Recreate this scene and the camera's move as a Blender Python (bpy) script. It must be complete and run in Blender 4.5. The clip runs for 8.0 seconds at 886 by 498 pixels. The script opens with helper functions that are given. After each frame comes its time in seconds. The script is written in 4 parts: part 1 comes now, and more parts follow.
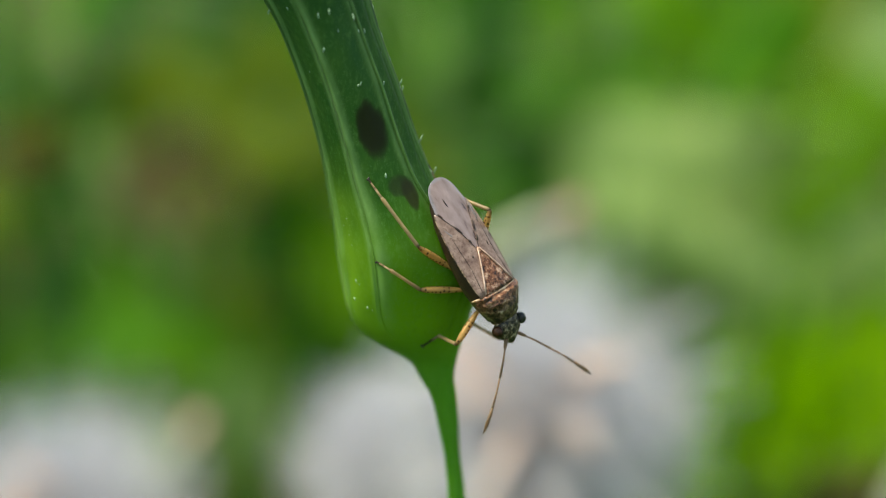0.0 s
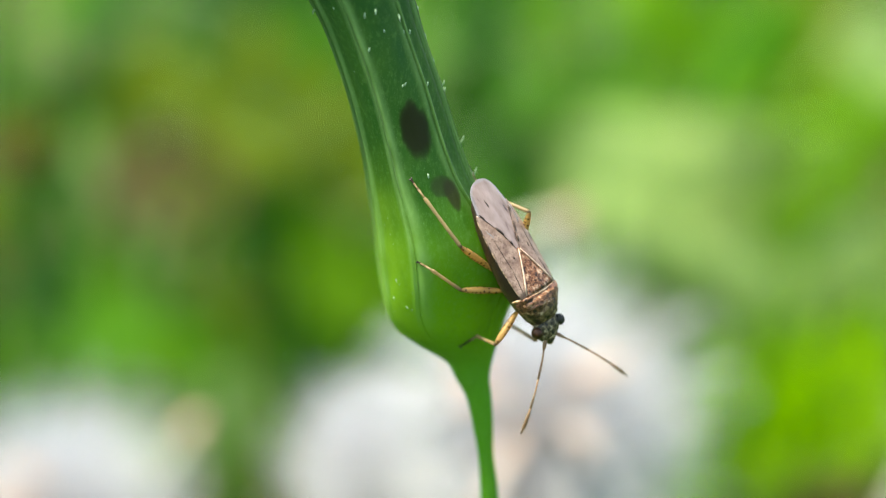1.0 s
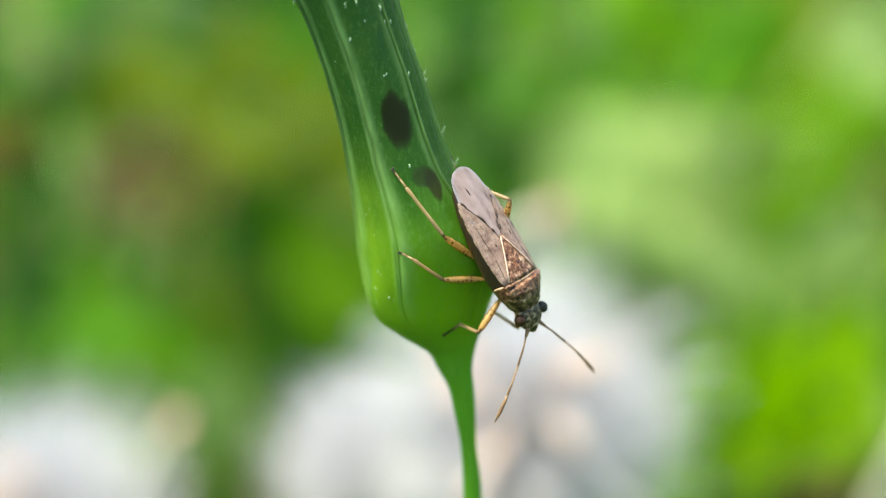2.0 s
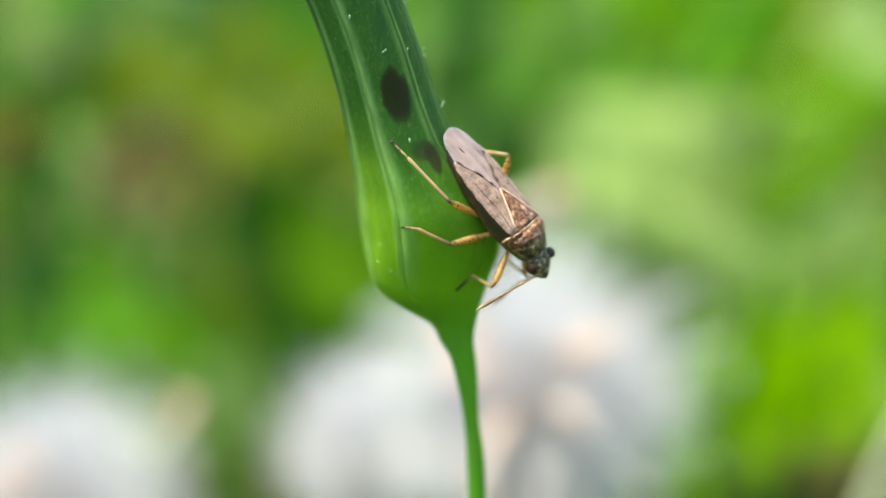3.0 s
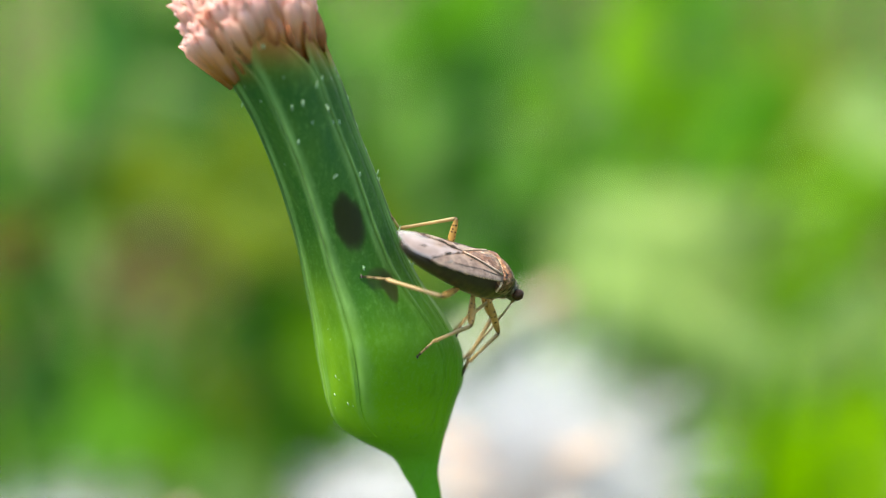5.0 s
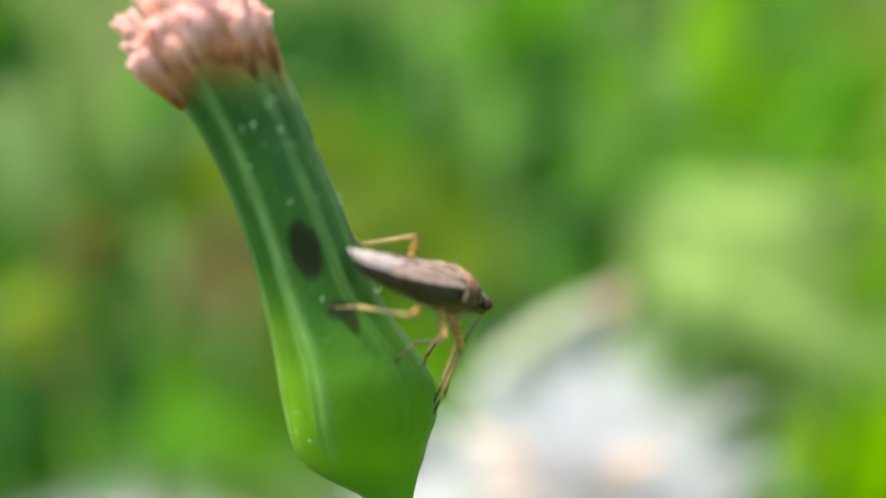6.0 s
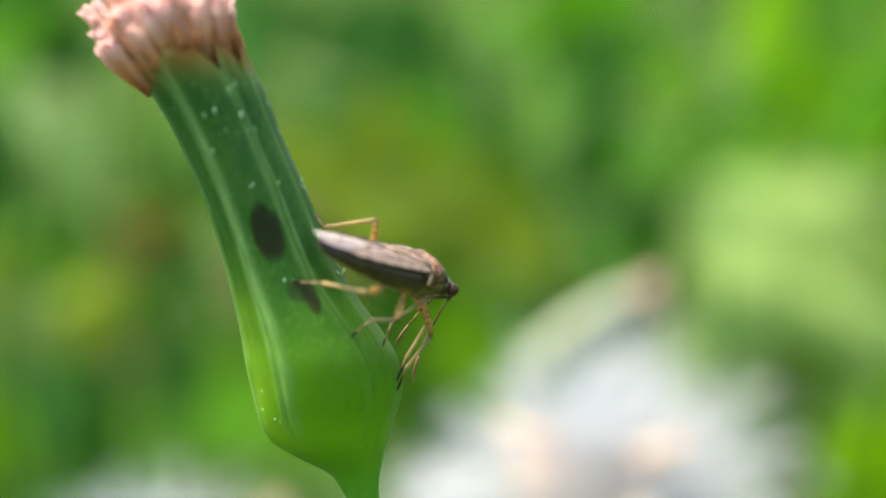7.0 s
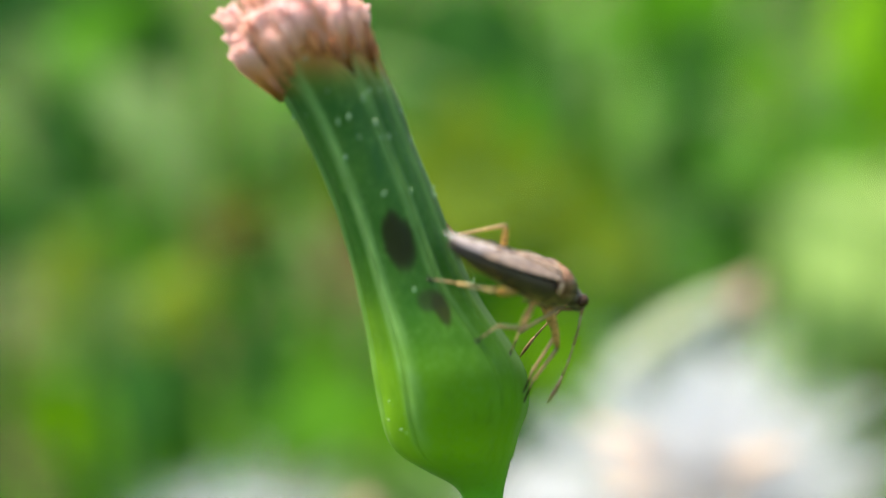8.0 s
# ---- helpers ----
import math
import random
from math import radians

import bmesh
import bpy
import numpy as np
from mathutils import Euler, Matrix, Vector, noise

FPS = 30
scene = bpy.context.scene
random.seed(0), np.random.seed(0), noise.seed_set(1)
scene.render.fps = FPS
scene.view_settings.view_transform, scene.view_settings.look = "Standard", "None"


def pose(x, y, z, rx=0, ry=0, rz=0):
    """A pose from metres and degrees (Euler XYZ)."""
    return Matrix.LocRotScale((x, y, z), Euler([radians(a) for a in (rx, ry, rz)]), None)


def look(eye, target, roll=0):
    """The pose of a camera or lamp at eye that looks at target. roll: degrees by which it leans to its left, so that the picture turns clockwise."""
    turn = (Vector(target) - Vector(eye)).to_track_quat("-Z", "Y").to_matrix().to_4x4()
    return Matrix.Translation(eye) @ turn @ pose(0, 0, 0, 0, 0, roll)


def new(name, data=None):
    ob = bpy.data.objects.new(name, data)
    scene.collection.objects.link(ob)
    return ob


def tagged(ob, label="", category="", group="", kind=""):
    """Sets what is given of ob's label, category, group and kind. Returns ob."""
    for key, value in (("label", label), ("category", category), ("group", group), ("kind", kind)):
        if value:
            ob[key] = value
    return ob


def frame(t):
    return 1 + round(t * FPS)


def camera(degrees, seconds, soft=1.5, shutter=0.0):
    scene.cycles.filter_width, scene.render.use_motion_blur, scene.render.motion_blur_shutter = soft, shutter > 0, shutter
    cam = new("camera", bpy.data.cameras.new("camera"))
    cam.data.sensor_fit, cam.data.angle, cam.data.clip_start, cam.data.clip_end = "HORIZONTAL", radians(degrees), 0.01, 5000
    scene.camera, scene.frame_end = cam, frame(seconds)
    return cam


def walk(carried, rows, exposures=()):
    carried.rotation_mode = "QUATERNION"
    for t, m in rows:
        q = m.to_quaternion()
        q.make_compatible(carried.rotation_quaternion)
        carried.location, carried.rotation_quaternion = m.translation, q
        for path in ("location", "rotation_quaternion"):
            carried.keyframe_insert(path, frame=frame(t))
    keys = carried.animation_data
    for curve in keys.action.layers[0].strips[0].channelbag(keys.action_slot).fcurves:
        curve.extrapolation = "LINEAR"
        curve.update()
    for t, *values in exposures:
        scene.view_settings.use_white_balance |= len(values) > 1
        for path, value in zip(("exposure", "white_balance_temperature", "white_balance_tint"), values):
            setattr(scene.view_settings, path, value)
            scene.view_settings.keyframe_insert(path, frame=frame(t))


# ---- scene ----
LENS = 30.0
cam = camera(LENS, 8.0, soft=1.1)
cam.data.dof.use_dof = True
cam.data.dof.focus_distance = 0.0461
cam.data.dof.aperture_fstop = 28.5
PATH = [
    (0.0, pose(0.00169, -0.04518, 0.17657, 69.943, 0.371, 0.671)),
    (0.1, pose(0.00136, -0.04510, 0.17637, 69.297, 0.320, 0.114)),
    (0.2, pose(0.00099, -0.04498, 0.17626, 69.222, 0.358, 0.022)),
    (0.3, pose(0.00036, -0.04497, 0.17618, 69.213, 0.879, 0.603)),
    (0.4, pose(0.00016, -0.04476, 0.17635, 69.855, 0.427, 0.567)),
    (0.5, pose(-0.00003, -0.04457, 0.17646, 70.092, -0.041, 0.170)),
    (0.6, pose(-0.00003, -0.04474, 0.17648, 70.085, -0.145, 0.174)),
    (0.7, pose(0.00003, -0.04490, 0.17654, 70.298, -0.362, -0.132)),
    (0.8, pose(0.00004, -0.04505, 0.17660, 70.511, -0.494, -0.207)),
    (0.9, pose(0.00004, -0.04523, 0.17659, 70.386, -0.616, -0.248)),
    (1.0, pose(-0.00006, -0.04543, 0.17656, 70.070, -0.553, 0.219)),
    (1.2, pose(0.00039, -0.04570, 0.17639, 70.344, -0.198, -0.696)),
    (1.4, pose(0.00088, -0.04600, 0.17611, 70.040, 0.109, -1.736)),
    (1.5, pose(0.00102, -0.04614, 0.17601, 70.065, 0.435, -1.784)),
    (1.6, pose(0.00056, -0.04573, 0.17618, 70.027, -0.192, -1.045)),
    (1.7, pose(0.00007, -0.04531, 0.17634, 70.018, -0.765, -0.160)),
    (2.8, pose(0.00009, -0.04642, 0.17621, 70.124, 0.348, -0.964)),
    (3.0, pose(0.00022, -0.04647, 0.17615, 69.684, 0.184, -0.341)),
    (3.2, pose(0.00056, -0.04615, 0.17569, 69.548, 0.291, -0.285)),
    (3.4, pose(0.00098, -0.04577, 0.17539, 70.243, 0.273, -0.575)),
    (3.5, pose(0.00111, -0.04557, 0.17526, 70.664, 0.399, -0.348)),
    (3.6, pose(0.00124, -0.04534, 0.17553, 71.065, 0.492, -0.662)),
    (3.8, pose(0.00129, -0.04490, 0.17599, 71.581, 0.979, -0.437)),
    (4.0, pose(0.00140, -0.04447, 0.17644, 71.998, 1.385, -0.437)),
    (4.2, pose(0.00136, -0.04461, 0.17631, 71.917, 1.242, -0.344)),
    (4.4, pose(0.00130, -0.04474, 0.17619, 71.958, 1.131, -0.154)),
    (4.5, pose(0.00133, -0.04478, 0.17622, 72.437, 0.983, -0.328)),
    (4.6, pose(0.00132, -0.04491, 0.17639, 72.662, 1.181, -0.323)),
    (4.7, pose(0.00136, -0.04503, 0.17659, 73.043, 1.317, -0.507)),
    (5.8, pose(0.00447, -0.04097, 0.17577, 72.319, 2.281, 2.343)),
    (6.0, pose(0.00526, -0.04120, 0.17645, 72.648, 2.758, 2.872)),
    (6.2, pose(0.00632, -0.04122, 0.17618, 72.481, 3.057, 2.871)),
    (6.4, pose(0.00724, -0.04125, 0.17585, 71.959, 3.572, 3.458)),
    (6.5, pose(0.00768, -0.04127, 0.17570, 71.756, 3.870, 3.865)),
    (6.6, pose(0.00782, -0.04144, 0.17573, 71.432, 3.775, 3.950)),
    (6.8, pose(0.00815, -0.04172, 0.17599, 71.814, 3.495, 3.994)),
    (7.0, pose(0.00823, -0.04200, 0.17633, 72.493, 3.582, 5.153)),
    (7.2, pose(0.00771, -0.04174, 0.17618, 71.408, 3.511, 6.099)),
    (7.4, pose(0.00710, -0.04139, 0.17631, 71.751, 3.520, 7.523)),
    (7.5, pose(0.00684, -0.04121, 0.17642, 72.133, 3.445, 8.061)),
    (7.7, pose(0.00680, -0.04128, 0.17650, 72.316, 3.386, 8.008)),
    (8.0, pose(0.00673, -0.04140, 0.17660, 72.506, 3.345, 8.046)),
]
walk(cam, PATH, exposures=[(t, 1.58 + s, 7600, 3) for t, s in ((0.0, -0.7), (0.2, -0.6), (0.5, -0.2), (0.8, -0.05), (1.2, 0.0), (8.0, 0.0))])

# ---- light ----
SUN_HEIGHT, SUN_SIDE = 69.0, 92.0
world = bpy.data.worlds.new("sky")
scene.world = world
world.use_nodes = True
nt = world.node_tree
sky = nt.nodes.new("ShaderNodeTexSky")
sky.sky_type, sky.sun_disc = "NISHITA", False
sky.sun_elevation, sky.sun_rotation = radians(SUN_HEIGHT), radians(-SUN_SIDE)
nt.links.new(sky.outputs["Color"], nt.nodes["Background"].inputs["Color"])
nt.nodes["Background"].inputs["Strength"].default_value = 0.15
sun = new("sun", bpy.data.lights.new("sun", "SUN"))
sun.data.energy, sun.data.angle, sun.data.color = 4.3, radians(18.0), (1.0, 0.94, 0.84)
az = radians(SUN_SIDE)
sun.matrix_world = look((-math.sin(az) * math.cos(radians(SUN_HEIGHT)), math.cos(az) * math.cos(radians(SUN_HEIGHT)), math.sin(radians(SUN_HEIGHT))), (0, 0, 0))


# ---- materials ----
def material(name):
    m = bpy.data.materials.new(name)
    m.use_nodes = True
    return m, m.node_tree, m.node_tree.nodes["Principled BSDF"]


def ramp(t, source, stops):
    r = t.nodes.new("ShaderNodeValToRGB")
    while len(r.color_ramp.elements) < len(stops):
        r.color_ramp.elements.new(0.5)
    for e, (p, c) in zip(r.color_ramp.elements, stops):
        e.position, e.color = p, (*c, 1)
    t.links.new(source, r.inputs["Fac"])
    return r.outputs["Color"]


def noise_tex(t, size_mm, detail=4.0, kind="Object", stretch=(1, 1, 1), rough=0.55):
    """Noise whose lumps are about size_mm across."""
    c = t.nodes.new("ShaderNodeTexCoord")
    mp = t.nodes.new("ShaderNodeMapping")
    mp.inputs["Scale"].default_value = [1000.0 / size_mm * s for s in stretch]
    n = t.nodes.new("ShaderNodeTexNoise")
    n.inputs["Scale"].default_value, n.inputs["Detail"].default_value, n.inputs["Roughness"].default_value = 1.0, detail, rough
    t.links.new(c.outputs[kind], mp.inputs["Vector"])
    t.links.new(mp.outputs["Vector"], n.inputs["Vector"])
    return n.outputs["Fac"]


def mix(t, fac, a, b, mode="MIX"):
    n = t.nodes.new("ShaderNodeMix")
    n.data_type, n.blend_type = "RGBA", mode
    for sock, v in ((n.inputs[0], fac), (n.inputs[6], a), (n.inputs[7], b)):
        if isinstance(v, (int, float)):
            sock.default_value = v
        elif isinstance(v, tuple):
            sock.default_value = (*v, 1)
        else:
            t.links.new(v, sock)
    return n.outputs[2]


def attribute(t, name):
    a = t.nodes.new("ShaderNodeAttribute")
    a.attribute_name = name
    return a.outputs["Fac"]


def bump(t, p, height, strength, depth_mm):
    b = t.nodes.new("ShaderNodeBump")
    b.inputs["Strength"].default_value, b.inputs["Distance"].default_value = strength, depth_mm * 0.001
    t.links.new(height, b.inputs["Height"])
    t.links.new(b.outputs["Normal"], p.inputs["Normal"])


def translucent(t, p, color, share):
    """Lets part of the light through the thing."""
    tr = t.nodes.new("ShaderNodeBsdfTranslucent")
    ms = t.nodes.new("ShaderNodeMixShader")
    ms.inputs["Fac"].default_value = share
    out = t.nodes["Material Output"]
    if isinstance(color, tuple):
        tr.inputs["Color"].default_value = (*color, 1)
    else:
        t.links.new(color, tr.inputs["Color"])
    t.links.new(p.outputs["BSDF"], ms.inputs[1])
    t.links.new(tr.outputs["BSDF"], ms.inputs[2])
    t.links.new(ms.outputs["Shader"], out.inputs["Surface"])


def scaled(t, source, k):
    n = t.nodes.new("ShaderNodeMath")
    n.operation = "MULTIPLY"
    n.inputs[1].default_value = k
    t.links.new(source, n.inputs[0])
    return n.outputs[0]


def bud_green(name, ridged):
    m, t, p = material(name)
    along = attribute(t, "along")
    # yellower towards the base; its brightness also stands in for light glowing through
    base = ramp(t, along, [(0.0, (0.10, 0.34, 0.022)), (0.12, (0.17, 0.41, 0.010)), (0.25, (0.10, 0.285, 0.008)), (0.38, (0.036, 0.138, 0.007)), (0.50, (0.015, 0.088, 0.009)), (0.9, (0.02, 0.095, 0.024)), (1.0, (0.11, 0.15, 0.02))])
    n1 = noise_tex(t, 0.9, stretch=(1, 1, 0.25))
    n2 = noise_tex(t, 0.10, 3.0, stretch=(1, 1, 0.45))
    c = mix(t, ramp(t, n1, [(0.35, (0, 0, 0)), (0.7, (1, 1, 1))]), base, mix(t, 0.22, base, (0.14, 0.31, 0.03)))
    c = mix(t, ramp(t, n2, [(0.50, (0, 0, 0)), (0.74, (0.34, 0.34, 0.34))]), c, (0.15, 0.34, 0.07))
    c = mix(t, ramp(t, noise_tex(t, 0.035, 2.0), [(0.60, (0, 0, 0)), (0.72, (0.30, 0.30, 0.30))]), c, (0.22, 0.42, 0.14))
    c = mix(t, ramp(t, noise_tex(t, 0.25, 3.0, stretch=(1, 1, 0.3)), [(0.30, (0.2, 0.2, 0.2)), (0.45, (0, 0, 0))]), c, (0.02, 0.09, 0.015))
    if ridged:
        # lighter yellow-green mixed in low on the left, standing in for sun there
        c = mix(t, scaled(t, attribute(t, "lit_flank"), 0.62), c, (0.27, 0.50, 0.03))
        rim = attribute(t, "rim")
        c = mix(t, ramp(t, rim, [(0.0, (0, 0, 0)), (1.0, (0.78, 0.78, 0.78))]), c, (0.25, 0.47, 0.15))
        for at, size, tilt, tone, full in (((-0.88, -2.45, 3.37), (0.41, 1.2, 0.80), 13, (0.014, 0.014, 0.006), 0.93), ((0.17, -1.85, 1.62), (0.19, 1.2, 0.48), 24, (0.030, 0.020, 0.010), 0.82), ((-0.10, -2.05, 1.84), (0.33, 1.2, 0.30), 10, (0.026, 0.032, 0.013), 0.70)):
            co = t.nodes.new("ShaderNodeTexCoord")
            mp = t.nodes.new("ShaderNodeMapping")
            mp.vector_type = "TEXTURE"
            mp.inputs["Location"].default_value = [v * 0.001 for v in at]
            mp.inputs["Rotation"].default_value = (0, radians(-tilt), 0)
            mp.inputs["Scale"].default_value = [v * 0.001 for v in size]
            ln = t.nodes.new("ShaderNodeVectorMath")
            ln.operation = "LENGTH"
            t.links.new(co.outputs["Object"], mp.inputs["Vector"])
            t.links.new(mp.outputs["Vector"], ln.inputs[0])
            ad = t.nodes.new("ShaderNodeMath")
            ad.operation = "MULTIPLY_ADD"
            t.links.new(noise_tex(t, 0.22, 3.0, stretch=(1, 1, 0.35)), ad.inputs[0])
            ad.inputs[1].default_value = 0.55
            t.links.new(ln.outputs["Value"], ad.inputs[2])
            c = mix(t, ramp(t, scaled(t, ad.outputs[0], 0.5), [(0.50, (full, full, full)), (0.60, (full * 0.8, full * 0.8, full * 0.8)), (0.70, (0.0, 0.0, 0.0))]), c, tone)
        tip = attribute(t, "tip")
        c = mix(t, tip, c, ramp(t, n1, [(0.3, (0.36, 0.10, 0.03)), (0.7, (0.50, 0.22, 0.08))]))
    t.links.new(c, p.inputs["Base Color"])
    p.inputs["Roughness"].default_value = 0.42
    p.inputs["Specular IOR Level"].default_value = 0.15
    p.inputs["Sheen Weight"].default_value, p.inputs["Sheen Roughness"].default_value = 0.07, 0.3
    p.inputs["Sheen Tint"].default_value = (0.75, 0.95, 0.75, 1)
    bump(t, p, noise_tex(t, 0.05, 3.0, stretch=(1, 1, 0.5)), 0.25, 0.02)
    tc = mix(t, 0.5, c, (0.27, 0.52, 0.02))
    translucent(t, p, tc, 0.32)
    return m


def leafy(name, low, high, share=0.35, size=9.0, rough=0.5):
    m, t, p = material(name)
    n1 = noise_tex(t, size)
    n2 = noise_tex(t, size * 0.15)
    c = ramp(t, n1, [(0.3, low), (0.7, high)])
    c = mix(t, ramp(t, n2, [(0.35, (0, 0, 0)), (0.75, (0.4, 0.4, 0.4))]), c, tuple(min(1, v * 1.3) for v in high))
    r = t.nodes.new("ShaderNodeNewGeometry").outputs["Random Per Island"]
    c = mix(t, ramp(t, r, [(0.0, (0, 0, 0)), (1.0, (0.6, 0.6, 0.6))]), c, tuple(v * 0.6 for v in low))
    t.links.new(c, p.inputs["Base Color"])
    p.inputs["Roughness"].default_value = rough
    p.inputs["Specular IOR Level"].default_value = 0.22
    bump(t, p, n2, 0.3, 0.3)
    translucent(t, p, c, share)
    return m


def plain(name, low, high, size, rough=0.5, metal=0.0, share=0.0, depth=0.02, stretch=(1, 1, 1), spec=0.5):
    m, t, p = material(name)
    n1 = noise_tex(t, size, stretch=stretch)
    n2 = noise_tex(t, size * 0.2, 2.0, stretch=stretch)
    c = ramp(t, n1, [(0.32, low), (0.68, high)])
    c = mix(t, ramp(t, n2, [(0.4, (0, 0, 0)), (0.7, (0.45, 0.45, 0.45))]), c, low)
    t.links.new(c, p.inputs["Base Color"])
    p.inputs["Roughness"].default_value, p.inputs["Metallic"].default_value = rough, metal
    p.inputs["Specular IOR Level"].default_value = spec
    bump(t, p, n2, 0.4, depth)
    if share:
        translucent(t, p, c, share)
    return m


def wing_film():
    m, t, p = material("wing_film")
    n = noise_tex(t, 0.45, stretch=(0.6, 1.6, 1))
    c = ramp(t, n, [(0.30, (0.12, 0.08, 0.07)), (0.42, (0.275, 0.20, 0.18)), (0.7, (0.40, 0.305, 0.285))])
    # bluish white border: sky reflection at the wing tip, put into the colour
    c = mix(t, scaled(t, attribute(t, "rim"), 0.6), c, (0.56, 0.57, 0.62))
    t.links.new(c, p.inputs["Base Color"])
    p.inputs["Roughness"].default_value = 0.2
    p.inputs["Specular IOR Level"].default_value = 1.0
    bump(t, p, n, 0.25, 0.03)
    tr = t.nodes.new("ShaderNodeBsdfTransparent")
    tr.inputs["Color"].default_value = (0.8, 0.76, 0.76, 1)
    ms = t.nodes.new("ShaderNodeMixShader")
    t.links.new(ramp(t, attribute(t, "rim"), [(0.0, (0.22, 0.22, 0.22)), (1.0, (0.55, 0.55, 0.55))]), ms.inputs["Fac"])
    t.links.new(p.outputs["BSDF"], ms.inputs[1])
    t.links.new(tr.outputs["BSDF"], ms.inputs[2])
    t.links.new(ms.outputs["Shader"], t.nodes["Material Output"].inputs["Surface"])
    return m


def mottled(name, stops, size, rough, depth, spec=0.4, share=0.0, front=None):
    """Patches of several tones with fine pits."""
    m, t, p = material(name)
    n = noise_tex(t, size, 3.0, rough=0.65)
    c = ramp(t, n, stops)
    c = mix(t, ramp(t, noise_tex(t, size * 0.3, 2.0), [(0.56, (0, 0, 0)), (0.68, (0.7, 0.7, 0.7))]), c, stops[0][1])
    if front:
        co = t.nodes.new("ShaderNodeTexCoord")
        sp = t.nodes.new("ShaderNodeSeparateXYZ")
        t.links.new(co.outputs["Object"], sp.inputs[0])
        c = mix(t, ramp(t, scaled(t, sp.outputs["X"], 500.0), [(0.64, (0, 0, 0)), (0.82, (0.8, 0.8, 0.8))]), c, ramp(t, n, front))
    t.links.new(c, p.inputs["Base Color"])
    p.inputs["Roughness"].default_value, p.inputs["Specular IOR Level"].default_value = rough, spec
    bump(t, p, noise_tex(t, size * 0.5, 3.0), 0.7, depth)
    if share:
        translucent(t, p, c, share)
    return m


def dotted(name, base, dark, size, reach):
    """Straw-coloured limb with small dark dots; the dark layer marks its joints."""
    m, t, p = material(name)
    co = t.nodes.new("ShaderNodeTexCoord")
    mp = t.nodes.new("ShaderNodeMapping")
    mp.inputs["Scale"].default_value = [1000.0 / size, 700.0 / size, 700.0 / size]
    vo = t.nodes.new("ShaderNodeTexVoronoi")
    vo.inputs["Scale"].default_value, vo.inputs["Randomness"].default_value = 1.0, 0.6
    t.links.new(co.outputs["Object"], mp.inputs["Vector"])
    t.links.new(mp.outputs["Vector"], vo.inputs["Vector"])
    c = mix(t, ramp(t, noise_tex(t, 0.3), [(0.35, (0, 0, 0)), (0.65, (0.5, 0.5, 0.5))]), base, tuple(v * 0.6 for v in base))
    c = mix(t, ramp(t, vo.outputs["Distance"], [(reach, (0.9, 0.9, 0.9)), (reach + 0.10, (0, 0, 0))]), c, dark)
    c = mix(t, ramp(t, attribute(t, "dark"), [(0.0, (0, 0, 0)), (1.0, (0.95, 0.95, 0.95))]), c, (0.014, 0.009, 0.006))
    t.links.new(c, p.inputs["Base Color"])
    p.inputs["Roughness"].default_value = 0.35
    translucent(t, p, c, 0.55)
    return m


def belly():
    """Dark flanks, amber underside."""
    m, t, p = material("belly")
    co = t.nodes.new("ShaderNodeTexCoord")
    sp = t.nodes.new("ShaderNodeSeparateXYZ")
    t.links.new(co.outputs["Object"], sp.inputs[0])
    ad = t.nodes.new("ShaderNodeMath")
    ad.operation = "MULTIPLY_ADD"
    t.links.new(sp.outputs["Z"], ad.inputs[0])
    ad.inputs[1].default_value = 1000.0
    t.links.new(noise_tex(t, 0.25), ad.inputs[2])
    c = ramp(t, ad.outputs[0], [(0.04, (0.42, 0.25, 0.08)), (0.16, (0.14, 0.10, 0.03)), (0.30, (0.05, 0.034, 0.012)), (0.62, (0.025, 0.014, 0.008))])
    t.links.new(c, p.inputs["Base Color"])
    p.inputs["Roughness"].default_value = 0.4
    bump(t, p, noise_tex(t, 0.12), 0.4, 0.03)
    return m


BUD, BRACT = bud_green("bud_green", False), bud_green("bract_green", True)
SPECK = plain("pale_speck", (0.17, 0.32, 0.15), (0.32, 0.46, 0.26), 0.1, 0.5)
def floret_tint():
    m, t, p = material("floret_tint")
    c = ramp(t, attribute(t, "along"), [(0.10, (0.70, 0.27, 0.05)), (0.36, (0.92, 0.52, 0.18)), (0.58, (0.93, 0.64, 0.46)), (0.95, (0.93, 0.73, 0.76))])
    n = noise_tex(t, 0.5)
    c = mix(t, ramp(t, n, [(0.4, (0, 0, 0)), (0.75, (0.5, 0.5, 0.5))]), c, (0.80, 0.50, 0.42))
    oi = t.nodes.new("ShaderNodeObjectInfo")
    c = mix(t, ramp(t, oi.outputs["Random"], [(0.15, (0.5, 0.5, 0.5)), (0.3, (0, 0, 0)), (0.7, (0, 0, 0)), (1.0, (0.35, 0.35, 0.35))]), c, mix(t, oi.outputs["Random"], (0.66, 0.30, 0.10), (0.88, 0.66, 0.62)))
    t.links.new(c, p.inputs["Base Color"])
    p.inputs["Roughness"].default_value = 0.55
    bump(t, p, noise_tex(t, 0.12, stretch=(1, 1, 0.3)), 0.4, 0.03)
    translucent(t, p, c, 0.68)
    return m


